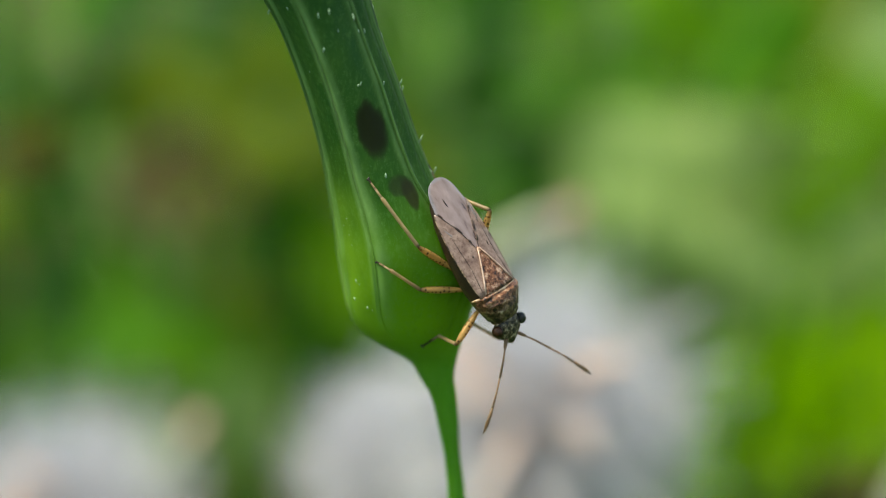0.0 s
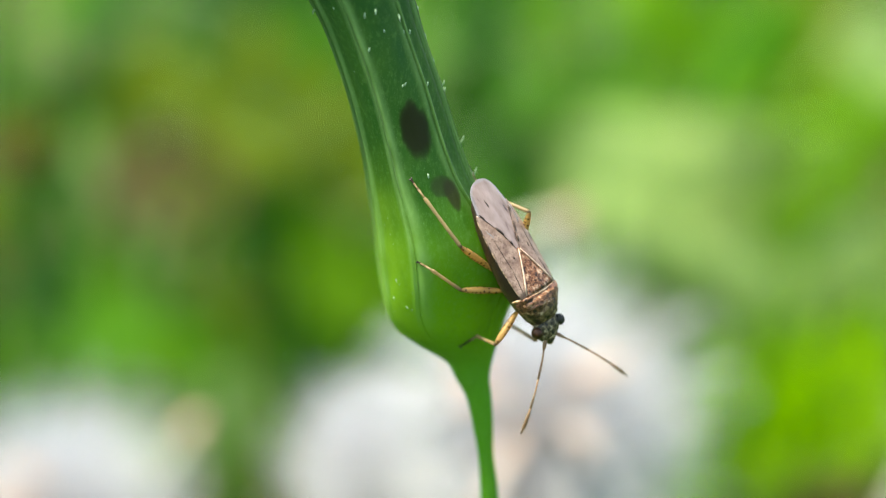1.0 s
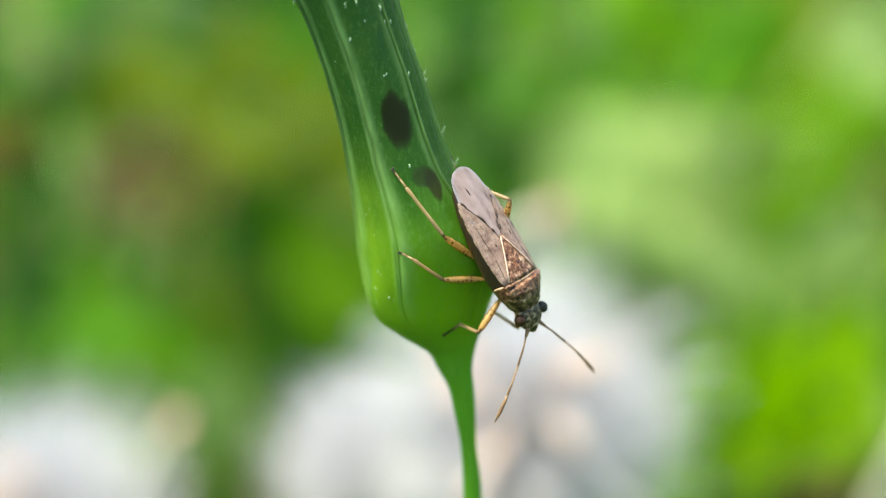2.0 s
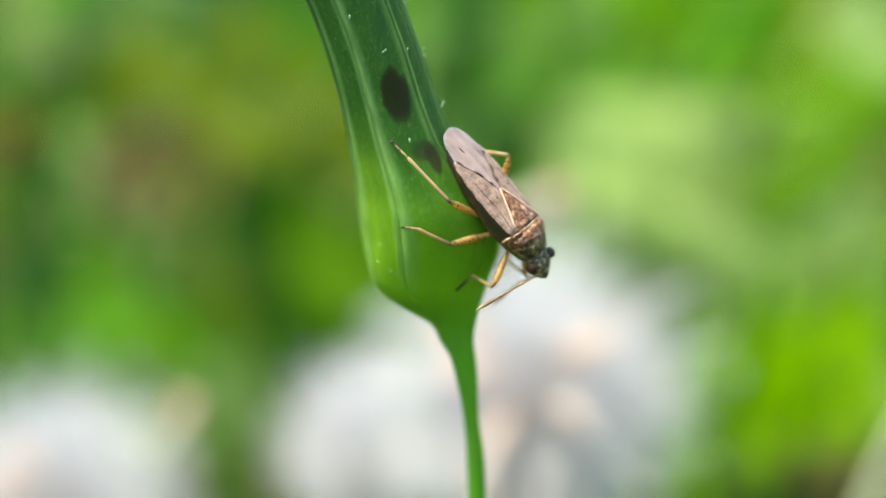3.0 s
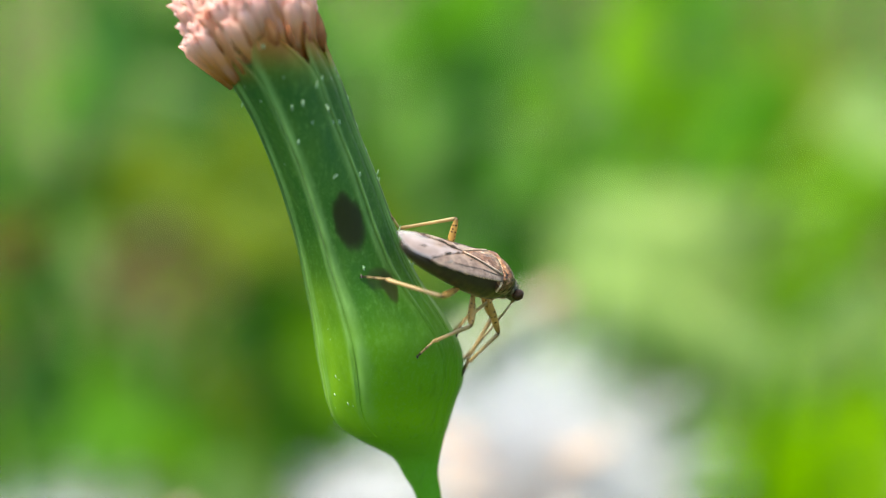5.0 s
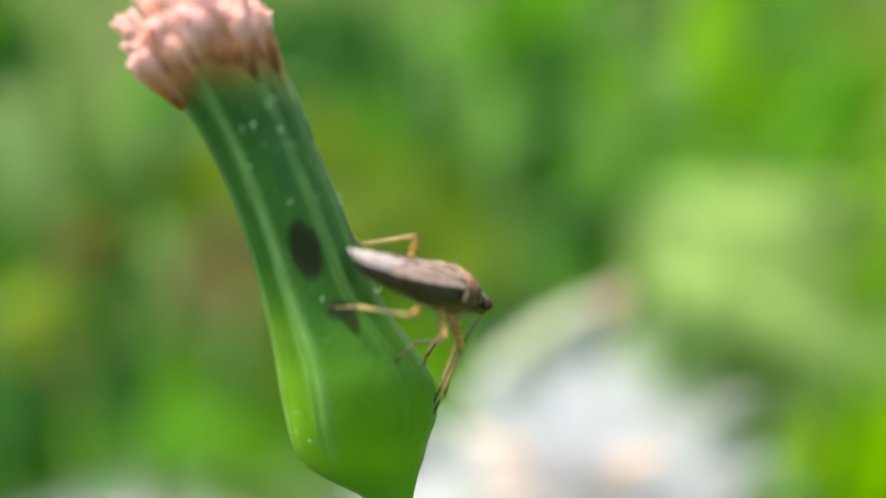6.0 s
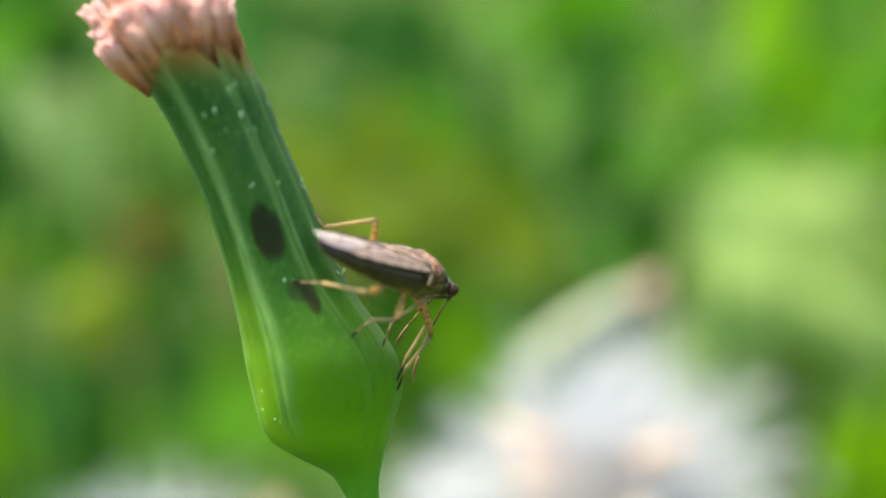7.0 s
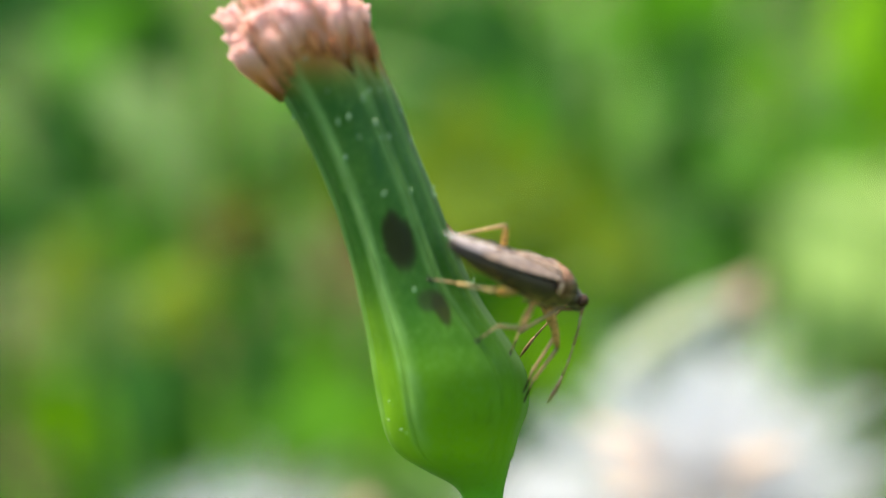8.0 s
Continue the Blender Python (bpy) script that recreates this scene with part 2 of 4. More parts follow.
PINK = floret_tint()
FADED = plain("faded_pink", (0.55, 0.36, 0.30), (0.70, 0.50, 0.43), 1.5, 0.6, share=0.3)
ORANGE = plain("withered_orange", (0.22, 0.06, 0.02), (0.52, 0.20, 0.07), 0.5, 0.55, share=0.3)
FILM = wing_film()
CORIUM = mottled("wing_leather", [(0.30, (0.13, 0.078, 0.06)), (0.46, (0.225, 0.15, 0.12)), (0.72, (0.36, 0.26, 0.21))], 0.2, 0.30, 0.025, share=0.12)
THORAX = mottled("pitted_brown", [(0.36, (0.014, 0.007, 0.004)), (0.48, (0.14, 0.060, 0.030)), (0.58, (0.27, 0.13, 0.065)), (0.74, (0.46, 0.32, 0.22))], 0.17, 0.35, 0.05, front=[(0.40, (0.014, 0.012, 0.006)), (0.55, (0.09, 0.075, 0.03)), (0.72, (0.36, 0.32, 0.18))])
SHIELD = mottled("shield_brown", [(0.36, (0.014, 0.007, 0.004)), (0.5, (0.16, 0.065, 0.03)), (0.70, (0.5, 0.36, 0.26))], 0.15, 0.28, 0.05)
PALE = mottled("golden_margin", [(0.34, (0.30, 0.15, 0.07)), (0.5, (0.58, 0.38, 0.23)), (0.7, (0.82, 0.66, 0.50))], 0.16, 0.28, 0.02)
SEAM = plain("wing_seam_tan", (0.40, 0.26, 0.19), (0.66, 0.50, 0.40), 0.2, 0.4)
RIM = mottled("beaded_rim", [(0.44, (0.02, 0.012, 0.008)), (0.56, (0.36, 0.25, 0.15)), (0.7, (0.5, 0.40, 0.26))], 0.12, 0.4, 0.02)
HEADM = mottled("head_dark_olive", [(0.40, (0.010, 0.009, 0.006)), (0.54, (0.10, 0.075, 0.035)), (0.72, (0.55, 0.46, 0.30))], 0.13, 0.45, 0.04)
BELLY = belly()
EYE = plain("eye_dark", (0.012, 0.014, 0.012), (0.05, 0.05, 0.035), 0.07, 0.3, spec=0.3)
EYE_RED = plain("eye_red_brown", (0.015, 0.007, 0.004), (0.065, 0.026, 0.010), 0.08, 0.35, spec=0.25)
VEIN = plain("vein_dark", (0.018, 0.010, 0.008), (0.07, 0.04, 0.028), 0.1, 0.5)
LEG = dotted("leg_amber", (0.66, 0.41, 0.13), (0.035, 0.018, 0.008), 0.11, 0.22)
TIBIA = dotted("tibia_straw", (0.62, 0.46, 0.24), (0.11, 0.055, 0.025), 0.15, 0.15)
CLAW = plain("claw_dark", (0.012, 0.010, 0.008), (0.05, 0.03, 0.02), 0.1, 0.4)
ANT = plain("antenna_brown", (0.12, 0.06, 0.028), (0.36, 0.22, 0.11), 0.3, 0.42, share=0.1)
PAPPUS = plain("pappus_white", (0.70, 0.71, 0.74), (0.80, 0.80, 0.82), 3.0, 0.6, share=0.70)
DRYF = plain("dry_floret", (0.77, 0.60, 0.50), (0.88, 0.74, 0.64), 2.0, 0.7, share=0.45)
SEED = plain("seed_tan", (0.55, 0.45, 0.38), (0.70, 0.60, 0.52), 0.6, 0.6)
GREENS = {
    "bright": leafy("leaf_bright", (0.13, 0.32, 0.004), (0.20, 0.43, 0.008), 0.5),
    "lime": leafy("leaf_lime", (0.24, 0.50, 0.003), (0.34, 0.62, 0.008), 0.6),
    "mid": leafy("leaf_mid", (0.055, 0.20, 0.006), (0.11, 0.32, 0.012), 0.5),
    "pale": leafy("leaf_pale", (0.26, 0.41, 0.11), (0.36, 0.52, 0.17), 0.5),
    "olive": leafy("leaf_olive", (0.12, 0.19, 0.01), (0.21, 0.29, 0.02), 0.45),
    # deep green that also carries the shade among the weeds in its colour
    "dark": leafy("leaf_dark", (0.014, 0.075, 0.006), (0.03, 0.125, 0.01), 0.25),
    "dry": leafy("leaf_dry", (0.12, 0.105, 0.035), (0.22, 0.19, 0.07), 0.25),
    "rust": leafy("leaf_rust", (0.13, 0.075, 0.02), (0.22, 0.13, 0.04), 0.3),
    "brown": leafy("leaf_brown", (0.06, 0.035, 0.015), (0.13, 0.075, 0.03), 0.1),
    "grass": leafy("grass_green", (0.05, 0.18, 0.006), (0.11, 0.30, 0.012), 0.5, 30.0),
}
# the tone that one leaf of a clump takes instead
NEXT_GREEN = {"bright": "mid", "lime": "bright", "mid": "dark", "pale": "bright", "olive": "mid", "dark": "mid", "dry": "olive", "brown": "olive", "rust": "olive"}
STALK = plain("stalk_green", (0.12, 0.24, 0.06), (0.22, 0.36, 0.12), 2.0, 0.45, share=0.1)
PALE_STALK = plain("stalk_pale", (0.25, 0.29, 0.18), (0.38, 0.42, 0.28), 2.5, 0.5, share=0.2)


def soil():
    m, t, p = material("soil")
    n1, n2 = noise_tex(t, 60.0), noise_tex(t, 4.0)
    c = ramp(t, n1, [(0.3, (0.045, 0.030, 0.016)), (0.5, (0.07, 0.075, 0.02)), (0.7, (0.06, 0.12, 0.02))])
    c = mix(t, ramp(t, n2, [(0.4, (0, 0, 0)), (0.7, (0.5, 0.5, 0.5))]), c, (0.10, 0.075, 0.04))
    t.links.new(c, p.inputs["Base Color"])
    p.inputs["Roughness"].default_value = 0.9
    bump(t, p, n2, 0.6, 3.0)
    return m


SOIL = soil()

# ---- places: millimetres in a leaning frame at the bud; x right, y away, z along the bud ----
BUD_HEIGHT = 0.16
LEAN = pose(0, 0, BUD_HEIGHT, -20, 0, 0)
MM = Matrix.Diagonal((0.001, 0.001, 0.001, 1))


def place(x, y, z):
    """World place of a point given in millimetres in the leaning frame."""
    return LEAN @ Vector((x * 0.001, y * 0.001, z * 0.001))


def fan(u, v, m):
    """World place on the line from the first standpoint through (u, v) beside the bud, m times as far off."""
    return place(u * m, 47.8 * (m - 1), v * m)


def part(name, bm, mat, parent=None, label="", smooth=True, m=None):
    """Links a bmesh, in millimetres, as one mesh object under a thing."""
    me = bpy.data.meshes.new(name)
    bm.transform(MM)
    bm.to_mesh(me)
    bm.free()
    me.materials.append(mat)
    if smooth:
        me.polygons.foreach_set("use_smooth", [True] * len(me.polygons))
    ob = new(name, me)
    ob.parent = parent
    if m is not None:
        ob.matrix_basis = m
    if label:
        ob["label"] = label
    return ob


def thing(name, label, category, m=None, group="", kind=""):
    ob = new(name)
    ob.empty_display_size = 0.001
    if m is not None:
        ob.matrix_basis = m
    return tagged(ob, label, category, group, kind)


def rings(bm, loops, cap=True, closed=True):
    """Skins a row of loops of points."""
    vs = [[bm.verts.new(p) for p in lp] for lp in loops]
    n = len(vs[0])
    for a, b in zip(vs, vs[1:]):
        for i in range(n if closed else n - 1):
            j = (i + 1) % n
            bm.faces.new((a[i], a[j], b[j], b[i]))
    if cap and closed:
        bm.faces.new(list(reversed(vs[0])))
        bm.faces.new(vs[-1])
    return vs


def tube(bm, pts, radii, n=8):
    pts = [Vector(p) for p in pts]
    loops = []
    for i, p in enumerate(pts):
        d = (pts[min(i + 1, len(pts) - 1)] - pts[max(i - 1, 0)]).normalized()
        q = d.to_track_quat("Z", "Y")
        r = radii[i] if isinstance(radii, (list, tuple)) else radii
        loops.append([p + q @ Vector((r * math.cos(a), r * math.sin(a), 0)) for a in (2 * math.pi * k / n for k in range(n))])
    rings(bm, loops)
    return bm


def lerp_rows(rows, x):
    """Smooth value at x from rows of (x, value, ...)."""
    xs = [r[0] for r in rows]
    if x <= xs[0]:
        return rows[0][1:]
    if x >= xs[-1]:
        return rows[-1][1:]
    i = max(k for k in range(len(xs) - 1) if xs[k] <= x)
    x0, x1 = xs[i], xs[i + 1]
    s = (x - x0) / (x1 - x0)
    out = []
    for c in range(1, len(rows[0])):
        p0, p1 = rows[i][c], rows[i + 1][c]
        m0 = (p1 - rows[i - 1][c]) / (x1 - xs[i - 1]) if i > 0 else (p1 - p0) / (x1 - x0)
        m1 = (rows[i + 2][c] - p0) / (xs[i + 2] - x0) if i + 2 < len(xs) else (p1 - p0) / (x1 - x0)
        m0, m1 = m0 * (x1 - x0), m1 * (x1 - x0)
        out.append((2 * s**3 - 3 * s**2 + 1) * p0 + (s**3 - 2 * s**2 + s) * m0 + (-2 * s**3 + 3 * s**2) * p1 + (s**3 - s**2) * m1)
    return out


def layer(bm, name):
    return bm.verts.layers.float.get(name) or bm.verts.layers.float.new(name)


# ---- ground and grass ----
def ground():
    bm = bmesh.new()
    steps = [0, 20, 50, 90, 140, 200, 280, 400, 600, 900, 1500, 3000, 8000, 30000, 120000, 400000]
    loops = []
    for r in steps[1:]:
        loops.append([(r * math.cos(a), r * math.sin(a), 6 * noise.noise(Vector((r * math.cos(a) / 60, r * math.sin(a) / 60, 0))) * min(1, r / 100)) for a in (2 * math.pi * k / 64 for k in range(64))])
    rings(bm, loops, cap=False)
    c = bm.verts.new((0, 0, 0))
    bm.verts.ensure_lookup_table()
    for i in range(64):
        bm.faces.new((c, bm.verts[i], bm.verts[(i + 1) % 64]))
    ob = part("ground", bm, SOIL)
    tagged(ob, "brown soil with short green growth", "ground", kind="structure")


def blade(bm, base, height, width, lean, turn, bend):
    """One grass blade: a folded strip of four pieces, bending over."""
    side = Vector((math.cos(turn), math.sin(turn), 0)) * width / 2
    out = Vector((-math.sin(turn), math.cos(turn), 0))
    rows = []
    for k in range(5):
        s = k / 4
        p = Vector(base) + Vector((0, 0, height * (s - bend * 0.3 * s * s))) + out * height * (lean * s + bend * s * s)
        w = side * (1 - s**2.2)
        rows.append((bm.verts.new(p - w), bm.verts.new(p + out * width * 0.15 * (1 - s)), bm.verts.new(p + w)))
    for a, b in zip(rows, rows[1:]):
        bm.faces.new((a[0], a[1], b[1], b[0]))
        bm.faces.new((a[1], a[2], b[2], b[1]))


def grass(name, label, mat, count, near, far, height, seed):
    rnd = random.Random(seed)
    bm = bmesh.new()
    for _ in range(count):
        r, a = near + (far - near) * rnd.random() ** 1.3, rnd.uniform(0, 2 * math.pi)
        h = rnd.uniform(*height) * (0.6 if r < 170 else 1.0)
        blade(bm, (r * math.sin(a), r * math.cos(a), -4), h, rnd.uniform(2.5, 6.0), rnd.uniform(-0.15, 0.25), rnd.uniform(0, 6.3), rnd.uniform(0.0, 0.7))
    tagged(part(name, bm, mat), label, "grass", kind="stuff")


# ---- leaves and weeds of the background ----
def leaf_mesh(length, width, cup, seed):
    """A leaf blade along +x, with a midrib, waved and toothed edge."""
    rnd = random.Random(seed)
    bm = bmesh.new()
    n, rows = 14, []
    ph = rnd.uniform(0, 6)
    for k in range(n + 1):
        s = k / n
        w = width * (math.sin(math.pi * s**0.8) ** 0.8) * (1 + 0.08 * math.sin(k * 2.4 + ph)) + 0.02
        z = -cup * length * (s - 0.3) ** 2
        rows.append([bm.verts.new((s * length, w * c, z + (abs(c) * 0.28 - 0.10 * c * c) * w + 0.05 * w * math.sin(5 * s + ph + c))) for c in (-1, -0.55, -0.05, 0.05, 0.55, 1)])
    for a, b in zip(rows, rows[1:]):
        for i in range(5):
            bm.faces.new((a[i], a[i + 1], b[i + 1], b[i]))
    return bm


def weed(leaves, label, seed):
    """A weed: a stem from the ground, and leaves on short stalks at their places.
    leaves: (u, v, distance factor, half length, half width in bud millimetres, turn in degrees, green)."""
    rnd = random.Random(seed)
    places = [fan(a[0], a[1], a[2]) for a in leaves]
    foot = sum(places, Vector()) / len(places)
    foot = Vector((foot.x + rnd.uniform(-0.01, 0.01), foot.y + 0.012, -0.003))
    top = max(p.z for p in places)
    t = thing("weed_plant", label, "plant", Matrix.Translation(foot), "weeds behind the bud")
    bm = bmesh.new()
    mid = sum(places, Vector()) / len(places) - foot
    pts = [Vector((mid.x * s, (mid.y + 0.01) * s, (top + 0.003) * s)) * 1000 for s in (0, 0.25, 0.5, 0.75, 1.0)]
    tube(bm, pts, [1.3, 1.2, 1.1, 0.9, 0.5], 8)
    part("stem", bm, STALK, t)
    for k, (u, v, m, hl, hw, turn, green) in enumerate(leaves):
        for j in range(5):
            # the leaves of one clump: smaller blades strewn along and across it
            along, across = (0.0, 0.0) if j == 0 else (rnd.uniform(-0.85, 0.85) * hl, rnd.uniform(-1.0, 1.0) * hw)
            c, q = math.cos(radians(turn)), math.sin(radians(turn))
            mj = m * (1 if j == 0 else rnd.uniform(0.94, 1.12))
            spot = fan(u + along * c - across * q, v + along * q + across * c, mj)
            L, W = 2 * hl * mj * (0.8 if j == 0 else rnd.uniform(0.4, 0.65)), hw * mj * (0.75 if j == 0 else rnd.uniform(0.35, 0.65))
            tone = green if j < 4 else NEXT_GREEN[green]
            # each blade faces the open side, turned about the line of sight
            rot = LEAN.to_3x3() @ (Matrix.Rotation(radians(-turn + (0 if j == 0 else rnd.uniform(-50, 50))), 3, "Y") @ Matrix.Rotation(radians(-75 + rnd.uniform(-30, 30)), 3, "X"))
            at = spot - foot - rot @ Vector((L * 0.0005, 0, 0))
            part("leaf", leaf_mesh(L, W, rnd.uniform(0.05, 0.25), seed * 31 + k * 7 + j), GREENS[tone], t, m=Matrix.Translation(at) @ rot.to_4x4())
            bm = bmesh.new()
            s = min(1.0, max(0.05, (at.z - 0.02) / (top + 0.003)))
            a = Vector((mid.x * s, (mid.y + 0.01) * s, (top + 0.003) * s)) * 1000
            b = at * 1000
            tube(bm, [a, (a + b) / 2 + Vector((0, 0, 3)), b], [0.5, 0.45, 0.4], 6)
            part("leaf_stalk", bm, STALK, t)


def curled_leaf(u, v, m, span, label):
    """A dead leaf on a bent stalk, curled over into an arch."""
    c = fan(u, v, m)
    t = thing("curled_leaf", label, "dead leaf", Matrix.Translation((c.x, c.y, 0)))
    h, r = c.z * 1000, span * m
    tilt = LEAN.to_3x3()
    arch = [tilt @ Vector((r * math.cos(a), 2.0 * math.sin(3 * a), r * 0.95 * math.sin(a))) + Vector((0, 0, h)) for a in (math.pi * (1.08 - 1.16 * k / 12) for k in range(13))]
    loops = []
    for k, p in enumerate(arch):
        d = (arch[min(k + 1, 12)] - arch[max(k - 1, 0)]).normalized()
        n = (tilt @ Vector((0, 1, 0))).cross(d)
        w = r * (0.07 + 0.11 * math.sin(math.pi * k / 12))
        loops.append([p + n * w * math.cos(b) + tilt @ Vector((0, 1, 0)) * w * 0.45 * math.sin(b) for b in (2 * math.pi * j / 10 for j in range(10))])
    bm = bmesh.new()
    rings(bm, loops)
    part("blade", bm, GREENS["brown"], t, "dark brown curled blade")
    bm = bmesh.new()
    tube(bm, [Vector((-r * 0.6, 6, -3)), Vector((-r * 0.9, 3, h * 0.5)), arch[0]], [1.0, 0.9, 0.8], 8)
    part("stalk", bm, GREENS["dry"], t)


def seed_head(u, v, m, radius, label, seed, dry=0.0):
    """A fluffy seed head on a stalk: a receptacle, seeds, white hair tufts and some dried florets."""
    rnd = random.Random(seed)
    c = fan(u, v, m)
    t = thing("fluffy_flower", label, "seed head", Matrix.Translation((c.x, c.y, 0)), "white seed heads behind the bud")
    h = c.z * 1000
    bm = bmesh.new()
    tube(bm, [(rnd.uniform(-12, 12), 10, -3), (4, 8, h * 0.4), (1, 3, h * 0.8), (0, 0, h - 2)], [0.9, 0.8, 0.7, 0.7], 8)
    part("stalk", bm, STALK, t)
    bm = bmesh.new()
    bmesh.ops.create_icosphere(bm, subdivisions=2, radius=2.6, matrix=Matrix.Translation((0, 0, h)) @ Matrix.Diagonal((1, 1, 0.7, 1)))
    part("receptacle", bm, DRYF, t, "peach-coloured receptacle")
    n = 84
    for k in range(n):
        z = 1 - 1.75 * (k + 0.5) / n
        a = k * 2.39996 + rnd.uniform(-0.2, 0.2)
        d = Vector((math.sqrt(max(0, 1 - z * z)) * math.cos(a), math.sqrt(max(0, 1 - z * z)) * math.sin(a), z))
        q = d.to_track_quat("Z", "Y")
        r = radius * rnd.uniform(0.30, 0.5)
        o = Vector((0, 0, h))
        part("seed", tube(bmesh.new(), [o + d * 2.2, o + d * (2.2 + r * 0.35)], [0.25, 0.12], 5), SEED, t)
        hair = bmesh.new()
        root = o + d * (2.0 + r * 0.35)
        long = rnd.uniform(0.75, 1.2)
        d = (d + Vector((rnd.uniform(-0.25, 0.25), rnd.uniform(-0.25, 0.25), rnd.uniform(-0.35, 0.1)))).normalized()
        for j in range(14):
            b = 2 * math.pi * j / 14 + rnd.uniform(-0.2, 0.2)
            w = rnd.uniform(0.1, 1.15)
            e = (d + q @ Vector((math.cos(b), math.sin(b), 0)) * w).normalized() * rnd.uniform(0.4, 0.85) * long * radius
            s = q @ Vector((-math.sin(b), math.cos(b), 0)) * 0.15
            up = d * 0.1
            v0, v1, v2 = hair.verts.new(root - s), hair.verts.new(root + s), hair.verts.new(root + up)
            v3, v4, v5 = hair.verts.new(root + e - s * 0.6), hair.verts.new(root + e + s * 0.6), hair.verts.new(root + e + up * 0.6)
            for f in ((v0, v1, v4, v3), (v1, v2, v5, v4), (v2, v0, v3, v5)):
                hair.faces.new(f)
        part("hair_tuft", hair, PAPPUS, t, smooth=False)
        if d.y < -0.2 and abs(d.x) < 0.6 and rnd.random() < dry * 3:
            part("dried_floret", tube(bmesh.new(), [o + d * radius * 0.25, o + d * radius * 0.6, o + d * radius * 0.9 + Vector((rnd.uniform(-1, 1), 0, -1))], [0.5, 0.9, 0.3], 6), DRYF, t, "peach-coloured dried floret")


def spent_bud(a, b, m, label, seed, width=1.3):
    """A pale spent bud on a long stalk; a and b are its foot and its pink tip."""
    p, q = fan(*a, m), fan(*b, m)
    t = thing("spent_bud", label, "flower bud", Matrix.Translation((p.x, p.y, 0)), "spent buds behind the bud")
    a1, b1 = Vector((0, 0, p.z * 1000)), (q - p) * 1000 + Vector((0, 0, p.z * 1000))
    d = b1 - a1
    bm = bmesh.new()
    tube(bm, [(3, 14, -3), (2, 9, a1.z * 0.5), (0.5, 3, a1.z * 0.85), a1 + d * 0.02], [1.0, 0.9, 0.8, 0.8], 8)
    part("stalk", bm, STALK, t)
    bm = bmesh.new()
    tube(bm, [a1 + d * s + Vector((0, 0, d.length * 0.10 * math.sin(math.pi * s))) for s in (0, 0.1, 0.25, 0.5, 0.75, 0.86)], [0.6 * width, 1.6 * width, 2.3 * width, 2.0 * width, 1.6 * width, 1.7 * width], 12)
    part("involucre", bm, PALE_STALK, t)
    bm = bmesh.new()
    rnd = random.Random(seed)
    for _ in range(26):
        s = Vector((rnd.uniform(-1, 1), rnd.uniform(-1, 1), rnd.uniform(-1, 1))) * 1.1 * width
        tube(bm, [a1 + d * 0.82 + s * 0.8, a1 + d * rnd.uniform(0.95, 1.04) + s * 1.3], [0.3, 0.35], 5)
    part("floret_tuft", bm, FADED, t, "faded pink floret tuft")


def yellow_bud(a, b, c, m, label):
    """A small bud on a thin pale stalk that leans over."""
    p, q, r = fan(*a, m), fan(*b, m), fan(*c, m)
    o = Vector((p.x - 0.02, p.y + 0.01, 0))
    t = thing("weed_bud", label, "flower bud", Matrix.Translation(o))
    pts = [Vector((0, 0, -3))] + [(v - o) * 1000 for v in (p, q, r)]
    tube_bm = tube(bmesh.new(), [pts[0], pts[0].lerp(pts[1], 0.5) + Vector((-4, 0, 0)), pts[1], pts[2], pts[2].lerp(pts[3], 0.6) + Vector((0.6, 0, 0)), pts[3]], [1.0, 0.95, 0.9, 0.85, 0.8, 0.8], 10)
    part("stalk", tube_bm, PALE_STALK, t)
    bm = tube(bmesh.new(), [pts[3] + Vector((0, 0, z)) for z in (-0.5, 0.3, 1.6, 3.0, 4.2, 4.8)], [0.6, 1.6, 2.2, 2.0, 1.2, 0.3], 14)
    part("bud_head", bm, GREENS["lime"], t, "yellow-green bud head")


# ---- the bud ----
# height, axis x, radius
PROFILE = [(-14.00, 1.620, 0.300), (-7.54, 1.424, 0.283), (-6.13, 1.286, 0.254), (-5.16, 1.171, 0.328), (-4.31, 1.036, 0.400), (-3.79, 0.853, 0.514), (-3.27, 0.731, 0.691), (-2.85, 0.432, 1.088), (-2.54, 0.229, 1.362), (-2.23, 0.106, 1.563), (-1.72, 0.060, 1.743),
           (-1.11, 0.108, 1.924), (-0.15, 0.042, 2.005), (0.70, -0.195, 1.847), (1.88, -0.657, 1.547), (3.04, -1.019, 1.387), (4.61, -1.490, 1.326), (6.15, -2.048, 1.327), (7.07, -2.424, 1.436), (7.80, -2.810, 1.528), (8.70, -3.250, 1.600)]


def axis(z):
    x, r = lerp_rows(PROFILE, z)
    return x, -0.3 * z, r


def skin(z, turn, off=0.0):
    """A point on the bud: height, degrees from the side that faces the first standpoint (positive to +x), distance off the skin."""
    x, y, r = axis(z)
    a = radians(turn)
    # the swollen foot is not quite round
    r += 0.165 * math.exp(-(((turn + 180) % 360 - 303) / 25) ** 2 - ((z + 2.0) / 1.35) ** 2) + 0.125 * math.exp(-(((turn + 180) % 360 - 122) / 23) ** 2 - ((z + 2.1) / 0.9) ** 2)
    return Vector((x + (r + off) * math.sin(a), y - (r + off) * math.cos(a), z))


BUD_FRAME = LEAN.copy()


def mouth(turn):
    """Height of the bud's slanting mouth."""
    return 8.25 + 0.16 * math.sin(radians(turn))


